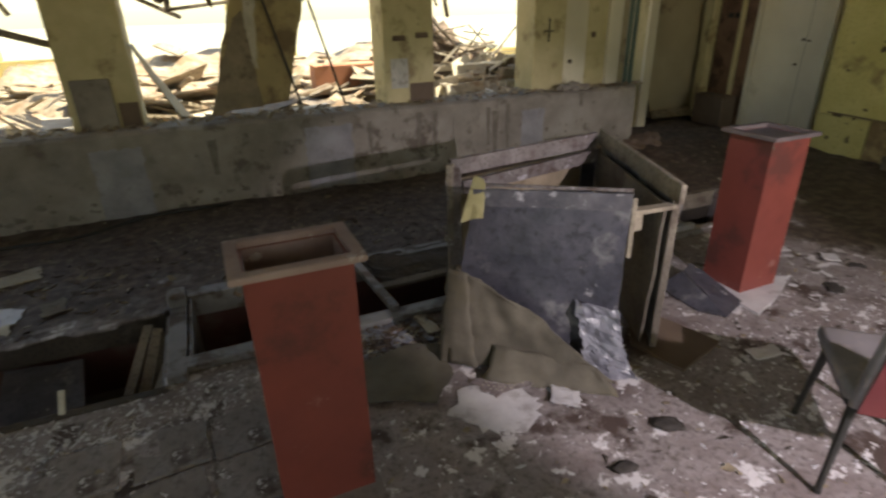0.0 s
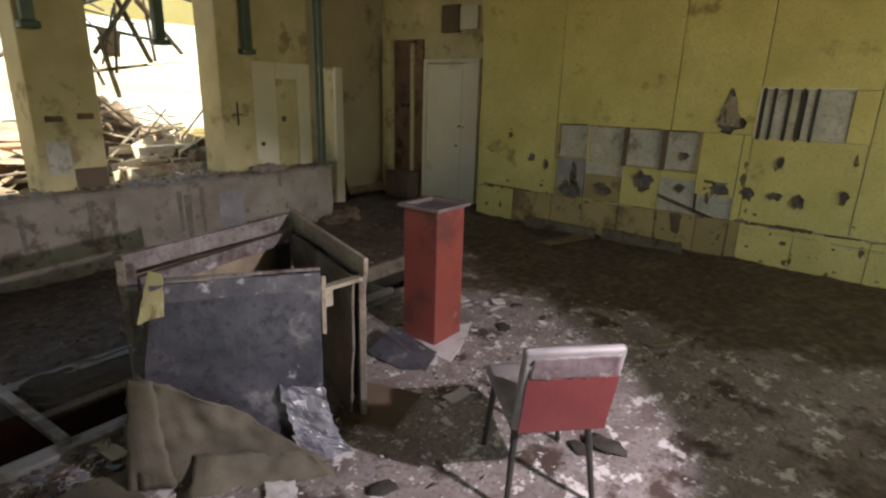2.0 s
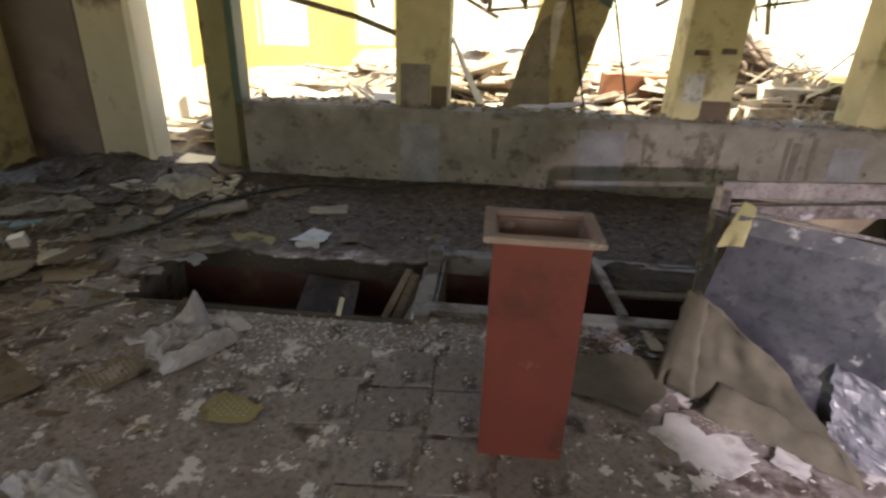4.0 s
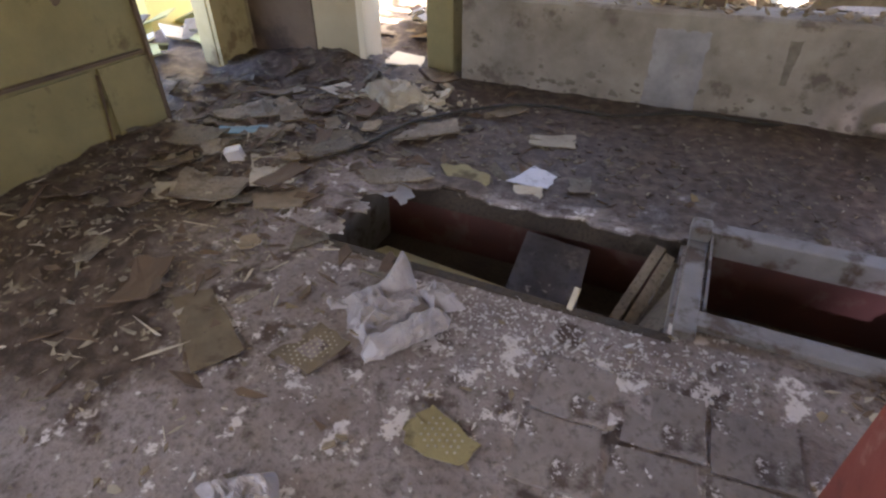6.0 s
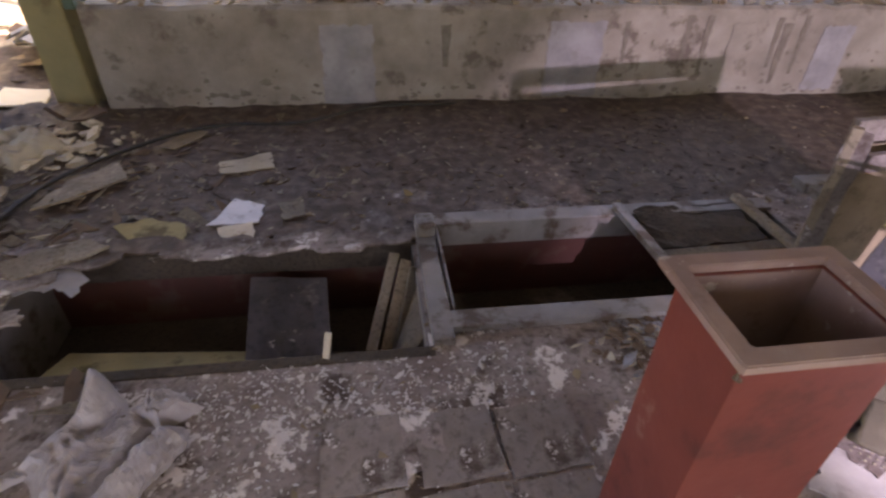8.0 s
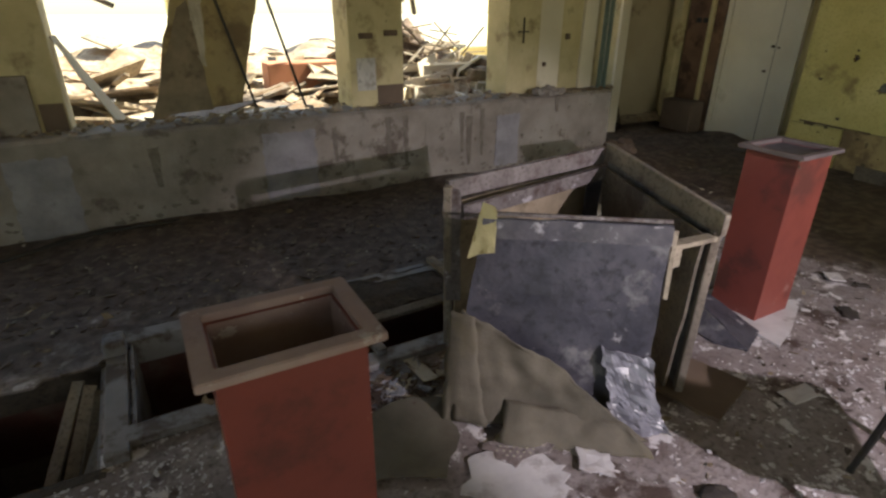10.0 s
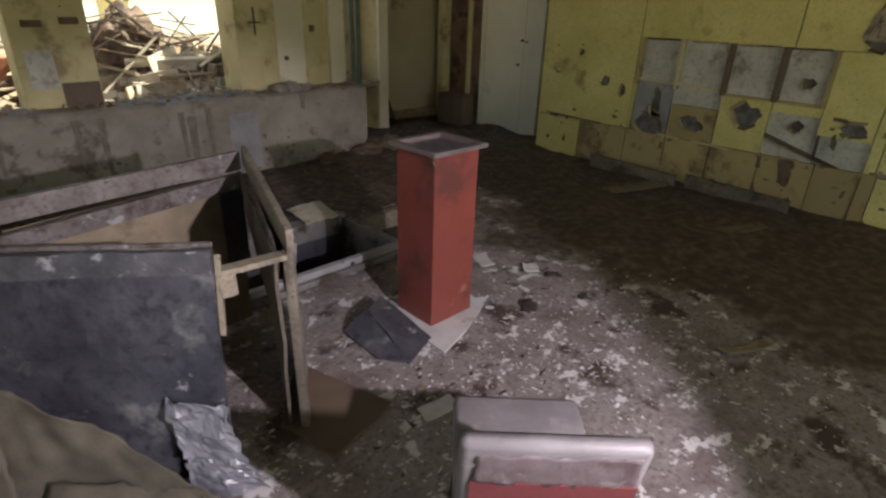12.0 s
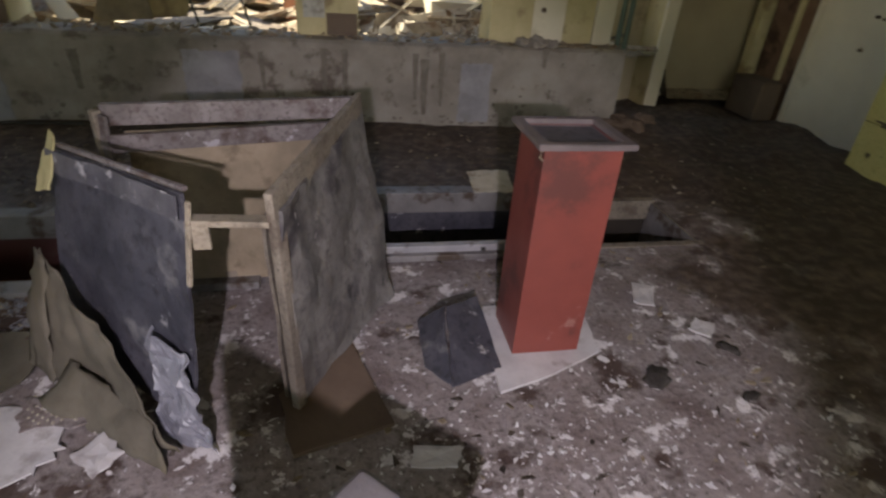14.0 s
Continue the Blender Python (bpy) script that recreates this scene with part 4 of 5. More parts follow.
# near-black lining here, the pit's shade put into its colour
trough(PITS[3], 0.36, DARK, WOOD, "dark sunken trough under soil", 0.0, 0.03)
TR3 = [ob for ob in bpy.data.objects if ob.name.startswith("floor_trough")][2]
part("kerb", boxed(2.34, 3.52, 2.845, 2.892, 0.0, 0.095, 0.006), PALESTEEL, TR3, "raised pale steel kerb")
part("bolt_hole", boxed(3.10, 3.125, 2.842, 2.8445, 0.055, 0.078), BLACK, TR3)
part("loose_plank", bar((-1.62, 2.80, -0.19), (-0.66, 2.74, -0.22), 0.02, 0.26, 0.004, 70), YELLOWED, TR1, "yellowish loose plank")
part("fallen_plate", sheet((-0.86, 3.22, -0.10), (-0.50, 3.20, -0.12), (-0.46, 2.62, -0.30), (-0.84, 2.64, -0.28), 5, 6, 0.012, 0.02, 5.0), SHEET, TR1, "dark fallen plate")
cross = thing("cross_frame", "steel and timber cross frame over a trough", "frame")
part("rail", bar((1.13, 2.70, 0.055), (1.07, 3.46, 0.065), 0.05, 0.035, 0.004), STEEL, cross)
part("rail", bar((1.14, 3.03, 0.03), (1.92, 3.07, 0.03), 0.07, 0.025, 0.004), WOOD, cross)
part("rail", bar((1.84, 2.70, 0.055), (1.80, 3.50, 0.065), 0.05, 0.035, 0.004), WOOD, cross)
part("cover", sheet((1.15, 3.44, 0.045), (1.78, 3.46, 0.05), (1.76, 3.12, 0.03), (1.18, 3.10, 0.01), 10, 6, 0.008, 0.03, 6.0, 0.02), SOIL, cross, "sagging dark soil-coloured sheet")
for k, (x, y) in enumerate(((-1.75, 3.33), (-1.35, 3.36), (-0.95, 3.34), (-0.55, 3.36), (-0.2, 3.34), (-1.86, 2.9), (-1.1, 3.31), (-1.6, 3.30), (-0.75, 3.31), (-0.38, 3.30), (-1.87, 3.15), (-1.88, 2.68))):
    rk = random.Random(k + 40)
    pts = [(x + 0.24 * math.cos(a) * rk.uniform(0.6, 1.1), y + 0.085 * math.sin(a) * rk.uniform(0.6, 1.2)) for a in [6.283 * i / 9 for i in range(9)]]
    tagged(finish("torn_floor_edge", slab(pts, 0.012, 0.018, 3, rk, 0.02), FLOOR_MIX), "ragged torn edge of floor covering over a trough", "floor covering", "torn floor edges").location.z = 0.012
dv = thing("trough_post", "dented steel end frame between two troughs", "frame")
part("upright", boxed(-0.045, 0.045, 2.58, 3.36, -0.3, 0.04, 0.008), STEEL, dv)
part("head", boxed(-0.05, 0.05, 3.28, 3.40, 0.04, 0.12, 0.02), STEEL, dv)
for k, (x0, x1) in enumerate(((-0.34, -0.16), (-0.26, -0.11), (-0.19, -0.07))):
    part("splinter", bar((x0, 2.66 + 0.05 * k, -0.30), (x1, 3.22 - 0.06 * k, 0.0), 0.05, 0.014, 0.002, 20 * k), WOOD, dv, "splintered board")
part("wedge", sheet((-0.25, 2.62, -0.3), (-0.05, 2.7, -0.02), (-0.05, 3.2, -0.02), (-0.22, 3.1, -0.3), 4, 6, 0.02, 0.02, 5.0), WOOD, dv, "splintered board")
tagged(finish("stick", bar((-0.47, 2.55, -0.02), (-0.45, 2.60, 0.10), 0.025, 0.012), PAPER), "short pale stick standing in the trough edge", "stick")


# ---- red pedestals ----
def red_bin(x0, x1, y0, y1, h, lip, label, inside, deep, rim):
    t = thing("red_pedestal", label, "pedestal", group="red metal pedestals")
    w = 0.012
    bm = bmesh.new()
    ring = [[bm.verts.new(p) for p in ((x0 + e, y0 + e, z), (x1 - e, y0 + e, z), (x1 - e, y1 - e, z), (x0 + e, y1 - e, z))] for e, z in ((0, 0), (0, h - 0.02), (w, h - 0.02), (w, 0))]
    for q in range(4):
        for k in range(4):
            bm.faces.new((ring[q][k], ring[q][(k + 1) % 4], ring[(q + 1) % 4][(k + 1) % 4], ring[(q + 1) % 4][k]))
    part("body", bm, RED, t)
    bm = bmesh.new()
    ring = [[bm.verts.new(p) for p in ((x0 + e, y0 + e, z), (x1 - e, y0 + e, z), (x1 - e, y1 - e, z), (x0 + e, y1 - e, z))] for e, z in ((w + 0.001, h - deep), (w + 0.001, h - 0.021), (w + 0.004, h - 0.021), (w + 0.004, h - deep))]
    for q in range(4):
        for k in range(4):
            bm.faces.new((ring[q][k], ring[q][(k + 1) % 4], ring[(q + 1) % 4][(k + 1) % 4], ring[(q + 1) % 4][k]))
    part("lining", bm, rim, t, "dusty pale inner faces")
    part("inside", boxed(x0 + w + 0.001, x1 - w - 0.001, y0 + w + 0.001, y1 - w - 0.001, h - deep - 0.02, h - deep), inside, t, "dark inner plate")
    bm = bmesh.new()
    o, i = lip, 0.006
    ring = []
    for e, z in ((o, h - 0.022), (o, h), (-i, h), (-i, h - 0.022)):
        ring.append([bm.verts.new(p) for p in ((x0 - e, y0 - e, z), (x1 + e, y0 - e, z), (x1 + e, y1 + e, z), (x0 - e, y1 + e, z))])
    for q in range(4):
        r0, r1 = ring[q], ring[(q + 1) % 4]
        for k in range(4):
            bm.faces.new((r0[k], r0[(k + 1) % 4], r1[(k + 1) % 4], r1[k]))
    bmesh.ops.bevel(bm, geom=[e for e in bm.edges], offset=0.003, segments=2, affect="EDGES")
    part("rim", bm, rim, t, "dusty rim flange")
    part("clip", tube([(x0 - 0.014, y0 - 0.012, h - 0.022), (x0 - 0.022, y0 - 0.016, h - 0.05), (x0 - 0.008, y0 - 0.012, h - 0.062)], 0.006, 6), BROWN, t, "bent rusty clip")
    return t


red_bin(0.355, 0.675, 1.625, 1.855, 0.94, 0.036, "hollow red painted metal pedestal with a dusty rim", BROWN, 0.45, PINK)
red_bin(3.055, 3.345, 2.06, 2.33, 0.94, 0.034, "red metal pedestal with a dark top on a pale slab", SHEET, 0.023, PINKDARK)
tagged(finish("base_slab", slab(((2.965, 2.12), (2.95, 1.85), (3.20, 1.93), (3.44, 2.04), (3.47, 2.24), (3.44, 2.42), (2.99, 2.40)), 0.012, 0.006, 3), PLASTIC), "pale grey slab under a red pedestal", "slab")


# ---- the broken cabinet ----
cab = thing("broken_cabinet", "broken open cabinet of grey sheet and weathered timber", "cabinet")
part("front_sheet", sheet((1.43, 2.32, 0.83), (1.95, 1.86, 0.86), (1.88, 1.79, 0.03), (1.28, 2.30, 0.03), 16, 16, 0.012, 0.012, 4.0, 0.006), SHEET, cab, "dark blue-grey front sheet")
part("top_band", sheet((1.416, 2.302, 0.832), (1.934, 1.842, 0.862), (1.926, 1.832, 0.79), (1.408, 2.292, 0.755), 16, 3, 0.004, 0.010, 4.0, 0.004), BAND, cab, "scuffed pale band")
part("front_rail", bar((1.43, 2.32, 0.845), (1.95, 1.86, 0.872), 0.016, 0.014, 0.003), SCUFFWOOD, cab, "worn top edge")
part("side_panel", sheet((2.20, 1.82, 0.82), (2.47, 2.71, 0.86), (2.60, 2.50, 0.03), (2.215, 1.87, 0.03), 18, 18, 0.012, 0.03, 3.5, 0.008), MOTTLED, cab, "mottled grey side panel")
part("side_lining", sheet((2.155, 1.85, 0.78), (2.42, 2.70, 0.82), (2.44, 2.55, 0.05), (2.16, 1.89, 0.03), 6, 6, 0.012, 0.01, 4.0), WOOD, cab, "timber lining")
part("side_rail", bar((2.175, 1.80, 0.835), (2.455, 2.71, 0.885), 0.026, 0.09, 0.006), WOOD, cab, "weathered timber rail")
part("side_post", bar((2.20, 1.86, 0.02), (2.185, 1.84, 0.80), 0.034, 0.045, 0.006), WOOD, cab)
part("back_rail", bar((1.46, 2.67, 0.835), (2.43, 2.72, 0.865), 0.035, 0.085, 0.005), SCUFFWOOD, cab, "scuffed outer rail")
part("back_rail", bar((1.50, 2.60, 0.74), (2.41, 2.66, 0.79), 0.03, 0.07, 0.005), SCUFFWOOD, cab, "scuffed inner rail")
part("left_board", sheet((1.435, 2.66, 0.86), (1.50, 2.62, 0.84), (1.50, 2.60, 0.30), (1.44, 2.64, 0.30), 3, 10, 0.012, 0.015, 5.0, 0.01), SCUFFWOOD, cab, "scuffed upright board")
part("back_board", sheet((1.52, 2.70, 0.76), (2.40, 2.74, 0.80), (2.40, 2.74, 0.03), (1.52, 2.70, 0.03), 4, 4, 0.012, 0.004, 3.0), CARD, cab, "stained tan back board")
part("corner_post", bar((1.46, 2.65, 0.02), (1.45, 2.64, 0.86), 0.035, 0.035, 0.004), WOOD, cab)
part("blue_cover", sheet((2.30, 2.68, 0.74), (2.41, 2.69, 0.75), (2.41, 2.69, 0.35), (2.30, 2.68, 0.32), 3, 5, 0.01, 0.01, 6.0), SHEET, cab)
part("bracket", bar((1.94, 1.86, 0.775), (2.17, 1.84, 0.775), 0.05, 0.02, 0.004), PALEWOOD, cab, "pale bracket")
part("bracket_plate", boxed(1.95, 2.0, 1.835, 1.85, 0.69, 0.77, 0.004), PALEWOOD, cab)
part("edge_strip", bar((1.955, 1.845, 0.84), (1.925, 1.815, 0.58), 0.018, 0.010, 0.002), PALEWOOD, cab, "splintered pale edge")
canvas = thing("canvas", "crumpled brown canvas leaning against the cabinet", "canvas")
part("main_fold", sheet((1.31, 2.27, 0.47), (1.56, 2.00, 0.31), (1.84, 1.70, 0.015), (1.22, 2.18, 0.015), 30, 22, 0.006, 0.038, 6.0, 0.014), CLOTH, canvas, "", True)
part("edge_fold", sheet((1.27, 2.30, 0.46), (1.335, 2.22, 0.45), (1.32, 2.08, 0.012), (1.18, 2.20, 0.012), 8, 16, 0.006, 0.03, 6.0, 0.02, 3.0), CLOTH, canvas, "", True)
part("foot_fold", sheet((1.40, 2.06, 0.14), (1.76, 1.74, 0.10), (1.80, 1.62, 0.01), (1.30, 1.98, 0.01), 18, 8, 0.006, 0.05, 7.0, 0.02, 7.0), CLOTH, canvas, "darker crumpled hem", True)
tagged(finish("yellow_rag", sheet((1.435, 2.33, 0.885), (1.465, 2.285, 0.875), (1.425, 2.225, 0.715), (1.345, 2.30, 0.68), 8, 8, 0.006, 0.012, 9.0, 0.006), RAG), "pale yellow rag hanging on the cabinet's corner", "rag")
film = thing("crumpled_plastic", "crumpled clear plastic at the cabinet's foot", "plastic")
part("upper_fold", sheet((1.73, 1.92, 0.36), (1.88, 1.78, 0.34), (1.905, 1.735, 0.12), (1.76, 1.85, 0.14), 14, 10, 0.004, 0.035, 12.0, 0.02), GREYPL, film)
part("lower_fold", sheet((1.755, 1.86, 0.16), (1.90, 1.74, 0.14), (1.95, 1.68, 0.012), (1.74, 1.80, 0.012), 14, 10, 0.004, 0.03, 15.0, 0.02, 4.0), GREYPL, film, "scuffed trailing fold")
tagged(finish("dark_board", slab(((2.12, 1.92), (2.38, 2.24), (2.53, 1.74), (2.19, 1.64)), 0.018, 0.01, 3, None, 0.01), BROWN), "dark brown board lying on the floor", "board")
tagged(finish("bent_plate", sheet((2.80, 2.26, 0.13), (2.96, 2.36, 0.10), (2.99, 1.98, 0.012), (2.77, 1.90, 0.012), 8, 8, 0.008, 0.02, 5.0, 0.006), SHEET), "dark bent metal plate on the floor", "plate")
tagged(finish("bent_plate", sheet((2.79, 2.27, 0.125), (2.765, 1.90, 0.014), (2.67, 2.02, 0.012), (2.69, 2.32, 0.012), 8, 8, 0.008, 0.02, 5.0, 0.006), SHEET), "dark bent metal plate on the floor", "plate")


# ---- chair ----
def chair():
    t = thing("chair", "red vinyl chair with a pale worn seat and black legs", "chair", at=pose(2.375, 0.955, 0, 0, 0, -45))
    # local: seat faces +y, x to its right
    seat = part("seat", boxed(-0.195, 0.195, -0.19, 0.23, 0.385, 0.435, 0.022), PALEVINYL, t, "worn pale seat", True)
    part("seat_pan", boxed(-0.18, 0.18, -0.18, 0.215, 0.36, 0.384, 0.008), BLACK, seat)
    back = pose(0, -0.215, 0.395, 14, 0, 0)
    shell = part("backrest", boxed(-0.192, 0.192, -0.026, 0.012, 0.0, 0.40, 0.018, back), PALEVINYL, t, "worn pale backrest with torn top", True)
    part("back_panel", boxed(-0.168, 0.184, -0.0315, -0.0265, -0.004, 0.272, 0.002, back), VINYL, shell, "red vinyl panel")
    part("scuffed_panel", sheet(back @ Vector((-0.158, -0.0285, 0.372)), back @ Vector((0.170, -0.0285, 0.374)), back @ Vector((0.178, -0.0305, 0.268)), back @ Vector((-0.164, -0.0305, 0.268)), 24, 8, 0.002, 0.004, 26.0, 0.008), SCUFF, shell, "scuffed torn upper panel", True)
    part("front_pad", boxed(-0.17, 0.17, 0.0125, 0.03, 0.03, 0.37, 0.008, back), BLACK, shell, "dark front pad", True)
    for sx, sy, fx, fy in ((-0.15, -0.16, -0.185, -0.215), (0.15, -0.16, 0.185, -0.215), (-0.155, 0.17, -0.185, 0.215), (0.155, 0.17, 0.185, 0.215)):
        leg = part("leg", tube([(sx, sy, 0.37), (fx, fy, 0.012)], [0.017, 0.011]), BLACK, t)
        part("foot", tube([(fx, fy, 0.0), (fx, fy, 0.02)], 0.014), BLACK, leg)
    part("stretcher", bar((-0.15, -0.168, 0.345), (0.15, -0.168, 0.345), 0.02, 0.02), BLACK, t)
    return t


chair()

# ---- loose things on the floor ----
def flat(name, pts, mat, label, category, z=0.004, thick=0.006, ragged=0.012, curl=0.02, group=""):
    ob = finish(name, slab(pts, thick, ragged, 4, random.Random(len(pts) + int(pts[0][0] * 97)), curl), mat)
    cx, cy = sum(p[0] for p in pts) / len(pts), sum(p[1] for p in pts) / len(pts)
    ob.location.z = max(0, floor_height(cx, cy)) + z
    return tagged(ob, label, category, group)


flat("paper_sheet", ((-1.17, 4.22), (-0.88, 4.35), (-0.83, 4.13), (-1.14, 4.08)), PAPER, "pale sheet of paper lying on dark soil", "paper")
flat("paper_sheet", ((-1.11, 3.53), (-1.01, 3.8), (-0.84, 3.72), (-0.85, 3.55)), PLASTIC, "pale folded paper beside a trough", "paper")
flat("paper_sheet", ((-1.05, 3.50), (-0.88, 3.55), (-0.85, 3.37), (-1.0, 3.38)), PAPER, "pale torn paper beside a trough", "paper")
flat("torn_vinyl", ((-1.99, 3.21), (-1.70, 3.41), (-1.53, 3.14), (-1.56, 3.02), (-1.66, 3.10), (-1.80, 3.05)), PALEPATCH, "torn grey floor covering at the trough's edge", "floor covering", ragged=0.03)
flat("card_sheet", ((-1.94, 2.58), (-1.88, 2.70), (-1.73, 2.56), (-1.85, 2.38)), DAMP, "brown card at the trough's corner", "card")
flat("card_sheet", ((-2.67, 3.06), (-2.46, 3.24), (-2.2, 2.9), (-2.43, 2.77)), PAPER, "creased pale card among the litter", "card", curl=0.07)
for pts in (((-1.98, 3.23), (-1.66, 3.43), (-1.50, 3.34), (-1.84, 3.14)), ((-3.43, 3.51), (-3.26, 3.95), (-2.96, 3.68), (-3.31, 3.45)), ((-2.79, 2.47), (-2.92, 2.77), (-2.48, 2.86), (-2.40, 2.60)), ((-1.99, 3.68), (-1.95, 4.0), (-1.73, 4.23), (-1.63, 4.01)),
            ((-2.45, 3.27), (-2.25, 3.54), (-2.1, 3.42), (-2.29, 3.16)), ((-3.49, 4.09), (-3.23, 4.36), (-3.14, 4.22), (-3.44, 4.02)), ((-3.38, 3.0), (-3.42, 3.27), (-3.08, 3.32), (-3.03, 3.04))):
    flat("board_piece", pts, DAMP, "damp grey-brown fibreboard piece among litter", "board", 0.02, 0.012, 0.02, 0.06, "fibreboard pieces by the doorways")
flat("board_piece", ((-2.88, 5.04), (-2.89, 5.38), (-2.57, 5.34), (-2.47, 5.07)), WHITE, "white fallen board on a doorway's threshold", "board", 0.03, 0.012, 0.01, 0.03)
rp = random.Random(61)
for _ in range(56):
    x, y = rp.gauss(-2.75, 0.5), rp.gauss(3.4, 0.8)
    if not (-3.5 < x < -1.95 and 1.7 < y < 4.8):
        continue
    a, w, d = rp.uniform(0, 6.28), rp.uniform(0.05, 0.17), rp.uniform(0.03, 0.09)
    pts = [(x + u * w * rp.uniform(0.6, 1.1) * math.cos(a) - v * d * rp.uniform(0.6, 1.1) * math.sin(a), y + u * w * math.sin(a) + v * d * math.cos(a)) for u, v in ((-1, -1), (1, -1), (1, 1), (-1, 1))]
    flat("board_piece", pts, rp.choice((DAMP, CARD, FLOOR_MIX, BROWN)), "damp grey-brown fibreboard piece among litter", "board", rp.uniform(0.006, 0.03), 0.010, 0.02, 0.05, "fibreboard pieces by the doorways")
flat("card_sheet", ((-2.1, 1.87), (-1.98, 2.0), (-1.59, 1.77), (-1.68, 1.58)), CARD, "brown torn card on the floor", "card")
flat("floor_tile", ((-0.41, 2.19), (-0.09, 2.27), (-0.05, 2.08), (-0.39, 1.96)), FLOOR, "grey loose floor tile", "tile", thick=0.004, curl=0.0)
flat("white_plaster", ((1.06, 1.84), (1.2, 1.97), (1.35, 1.93), (1.47, 1.76), (1.42, 1.66), (1.28, 1.62), (1.15, 1.68)), PLASTIC, "pale plaster patch on the floor", "plaster", thick=0.006, ragged=0.03)
flat("yellow_foam", ((-1.56, 3.55), (-1.40, 3.63), (-1.22, 3.56), (-1.17, 3.36), (-1.40, 3.36)), YELLOWED, "yellow-brown crumpled foam on the soil", "foam", curl=0.04)
flat("paper_sheet", ((-0.77, 3.73), (-0.65, 3.79), (-0.61, 3.60), (-0.72, 3.55)), DAMP, "small dirty paper on soil", "paper")
flat("blue_rag", ((-3.22, 3.36), (-3.0, 3.52), (-2.75, 3.60), (-2.80, 3.48), (-3.1, 3.28)), BLUE, "faded blue plastic rag", "rag", curl=0.05)
tagged(finish("card_on_lip", sheet((3.24, 3.88, 0.092), (3.54, 3.90, 0.088), (3.50, 3.575, 0.070), (3.22, 3.565, 0.072), 8, 6, 0.004, 0.012, 5.0, 0.01), PAPER), "white card lying over the trough's lip", "card")
tagged(finish("white_carton", boxed(-0.05, 0.05, -0.035, 0.035, 0.0, 0.11, 0.006, pose(-2.72, 3.0, 0.05, 10, -12, 30)), PLASTIC), "small white carton among the litter", "carton")


def crumpled(a, b, c, d, rise, n, freq, depth, seed, tip=None):
    """A creased film over four floor corners, closed down to the floor at its edges."""
    a, b, c, d = (Vector((*p, 0)) for p in (a, b, c, d))
    off = Vector((seed, 2 * seed, 0.3))
    bm = bmesh.new()
    g = []
    for j in range(n + 1):
        row = []
        for i in range(n + 1):
            u, v = i / n, j / n
            p = a.lerp(b, u).lerp(d.lerp(c, u), v)
            edge = min(1.0, 6 * min(u, 1 - u, v, 1 - v))
            q = p * freq + off
            w = Vector(noise.noise_vector(q * 0.7)) * 0.6
            fold = (1 - 2.4 * abs(noise.noise(q + w))) + 0.5 * (1 - 2.4 * abs(noise.noise(q * 2.3 + w))) + 0.25 * (1 - 2.4 * abs(noise.noise(q * 5.0)))
            z = edge * (rise + depth * fold)
            if tip:
                z += tip[2] * max(0.0, 1 - math.hypot(u - tip[0], (v - tip[1]) * 1.0) / 0.34) ** 1.6 * min(1.0, 3 * edge + 0.4)
            p += 0.035 * Vector(noise.noise_vector(q * 0.8 + off))
            row.append(bm.verts.new((p.x, p.y, max(0.003, z))))
        g.append(row)
    for j in range(n):
        for i in range(n):
            bm.faces.new((g[j][i], g[j][i + 1], g[j + 1][i + 1], g[j + 1][i]))
    return bm


def roll(a, b, wide, high, seed):
    """A rolled, creased hem lying on the floor from a to b."""
    a, b = Vector((*a, 0)), Vector((*b, 0))
    side = (b - a).normalized().cross(Vector((0, 0, 1)))
    bm = bmesh.new()
    n, k = 34, 22
    rings = []
    for i in range(n + 1):
        u = i / n
        swell = min(1.0, 0.35 + 5 * min(u, 1 - u)) * (0.85 + 0.3 * noise.noise((u * 5, seed, 0)))
        ring = []
        for j in range(k):
            th = 6.2832 * j / k
            crease = 1 + 0.22 * (1 - 2.4 * abs(noise.noise((u * 7 + th, th * 1.5, seed)))) + 0.1 * noise.noise((u * 30, th * 4, seed))
            p = a.lerp(b, u) + side * math.cos(th) * wide * swell * crease
            ring.append(bm.verts.new((p.x, p.y, max(0.003, high * (1 + math.sin(th) * crease) * swell))))
        rings.append(ring)
    for r0, r1 in zip(rings, rings[1:]):
        for j in range(k):
            bm.faces.new((r0[j], r0[(j + 1) % k], r1[(j + 1) % k], r1[j]))
    bm.faces.new(rings[0][::-1])
    bm.faces.new(rings[-1])
    return bm


def sack():
    """A polythene sack: a flat creased body, a rolled hem and a gathered mouth."""
    t = thing("plastic_sack", "dirty crumpled white polythene sack beside a trough", "sack")
    part("body", crumpled((-1.41, 2.17), (-1.17, 1.96), (-0.98, 2.30), (-1.24, 2.50), 0.028, 44, 10.0, 0.024, 1.0, (0.08, 0.86, 0.15)), SACK, t)
    part("rolled_hem", roll((-1.13, 1.93), (-0.92, 2.28), 0.062, 0.042, 3.0), SACK, t, "rolled creased hem")
    part("mouth", crumpled((-1.14, 2.38), (-1.00, 2.26), (-0.88, 2.38), (-1.04, 2.50), 0.045, 26, 15.0, 0.024, 5.0), SACK, t, "gathered crumpled mouth")
    part("corner", crumpled((-1.47, 2.15), (-1.42, 2.11), (-1.35, 2.17), (-1.41, 2.22), 0.022, 14, 18.0, 0.012, 8.0), SACK, t, "torn corner", True)
    return t


sack()
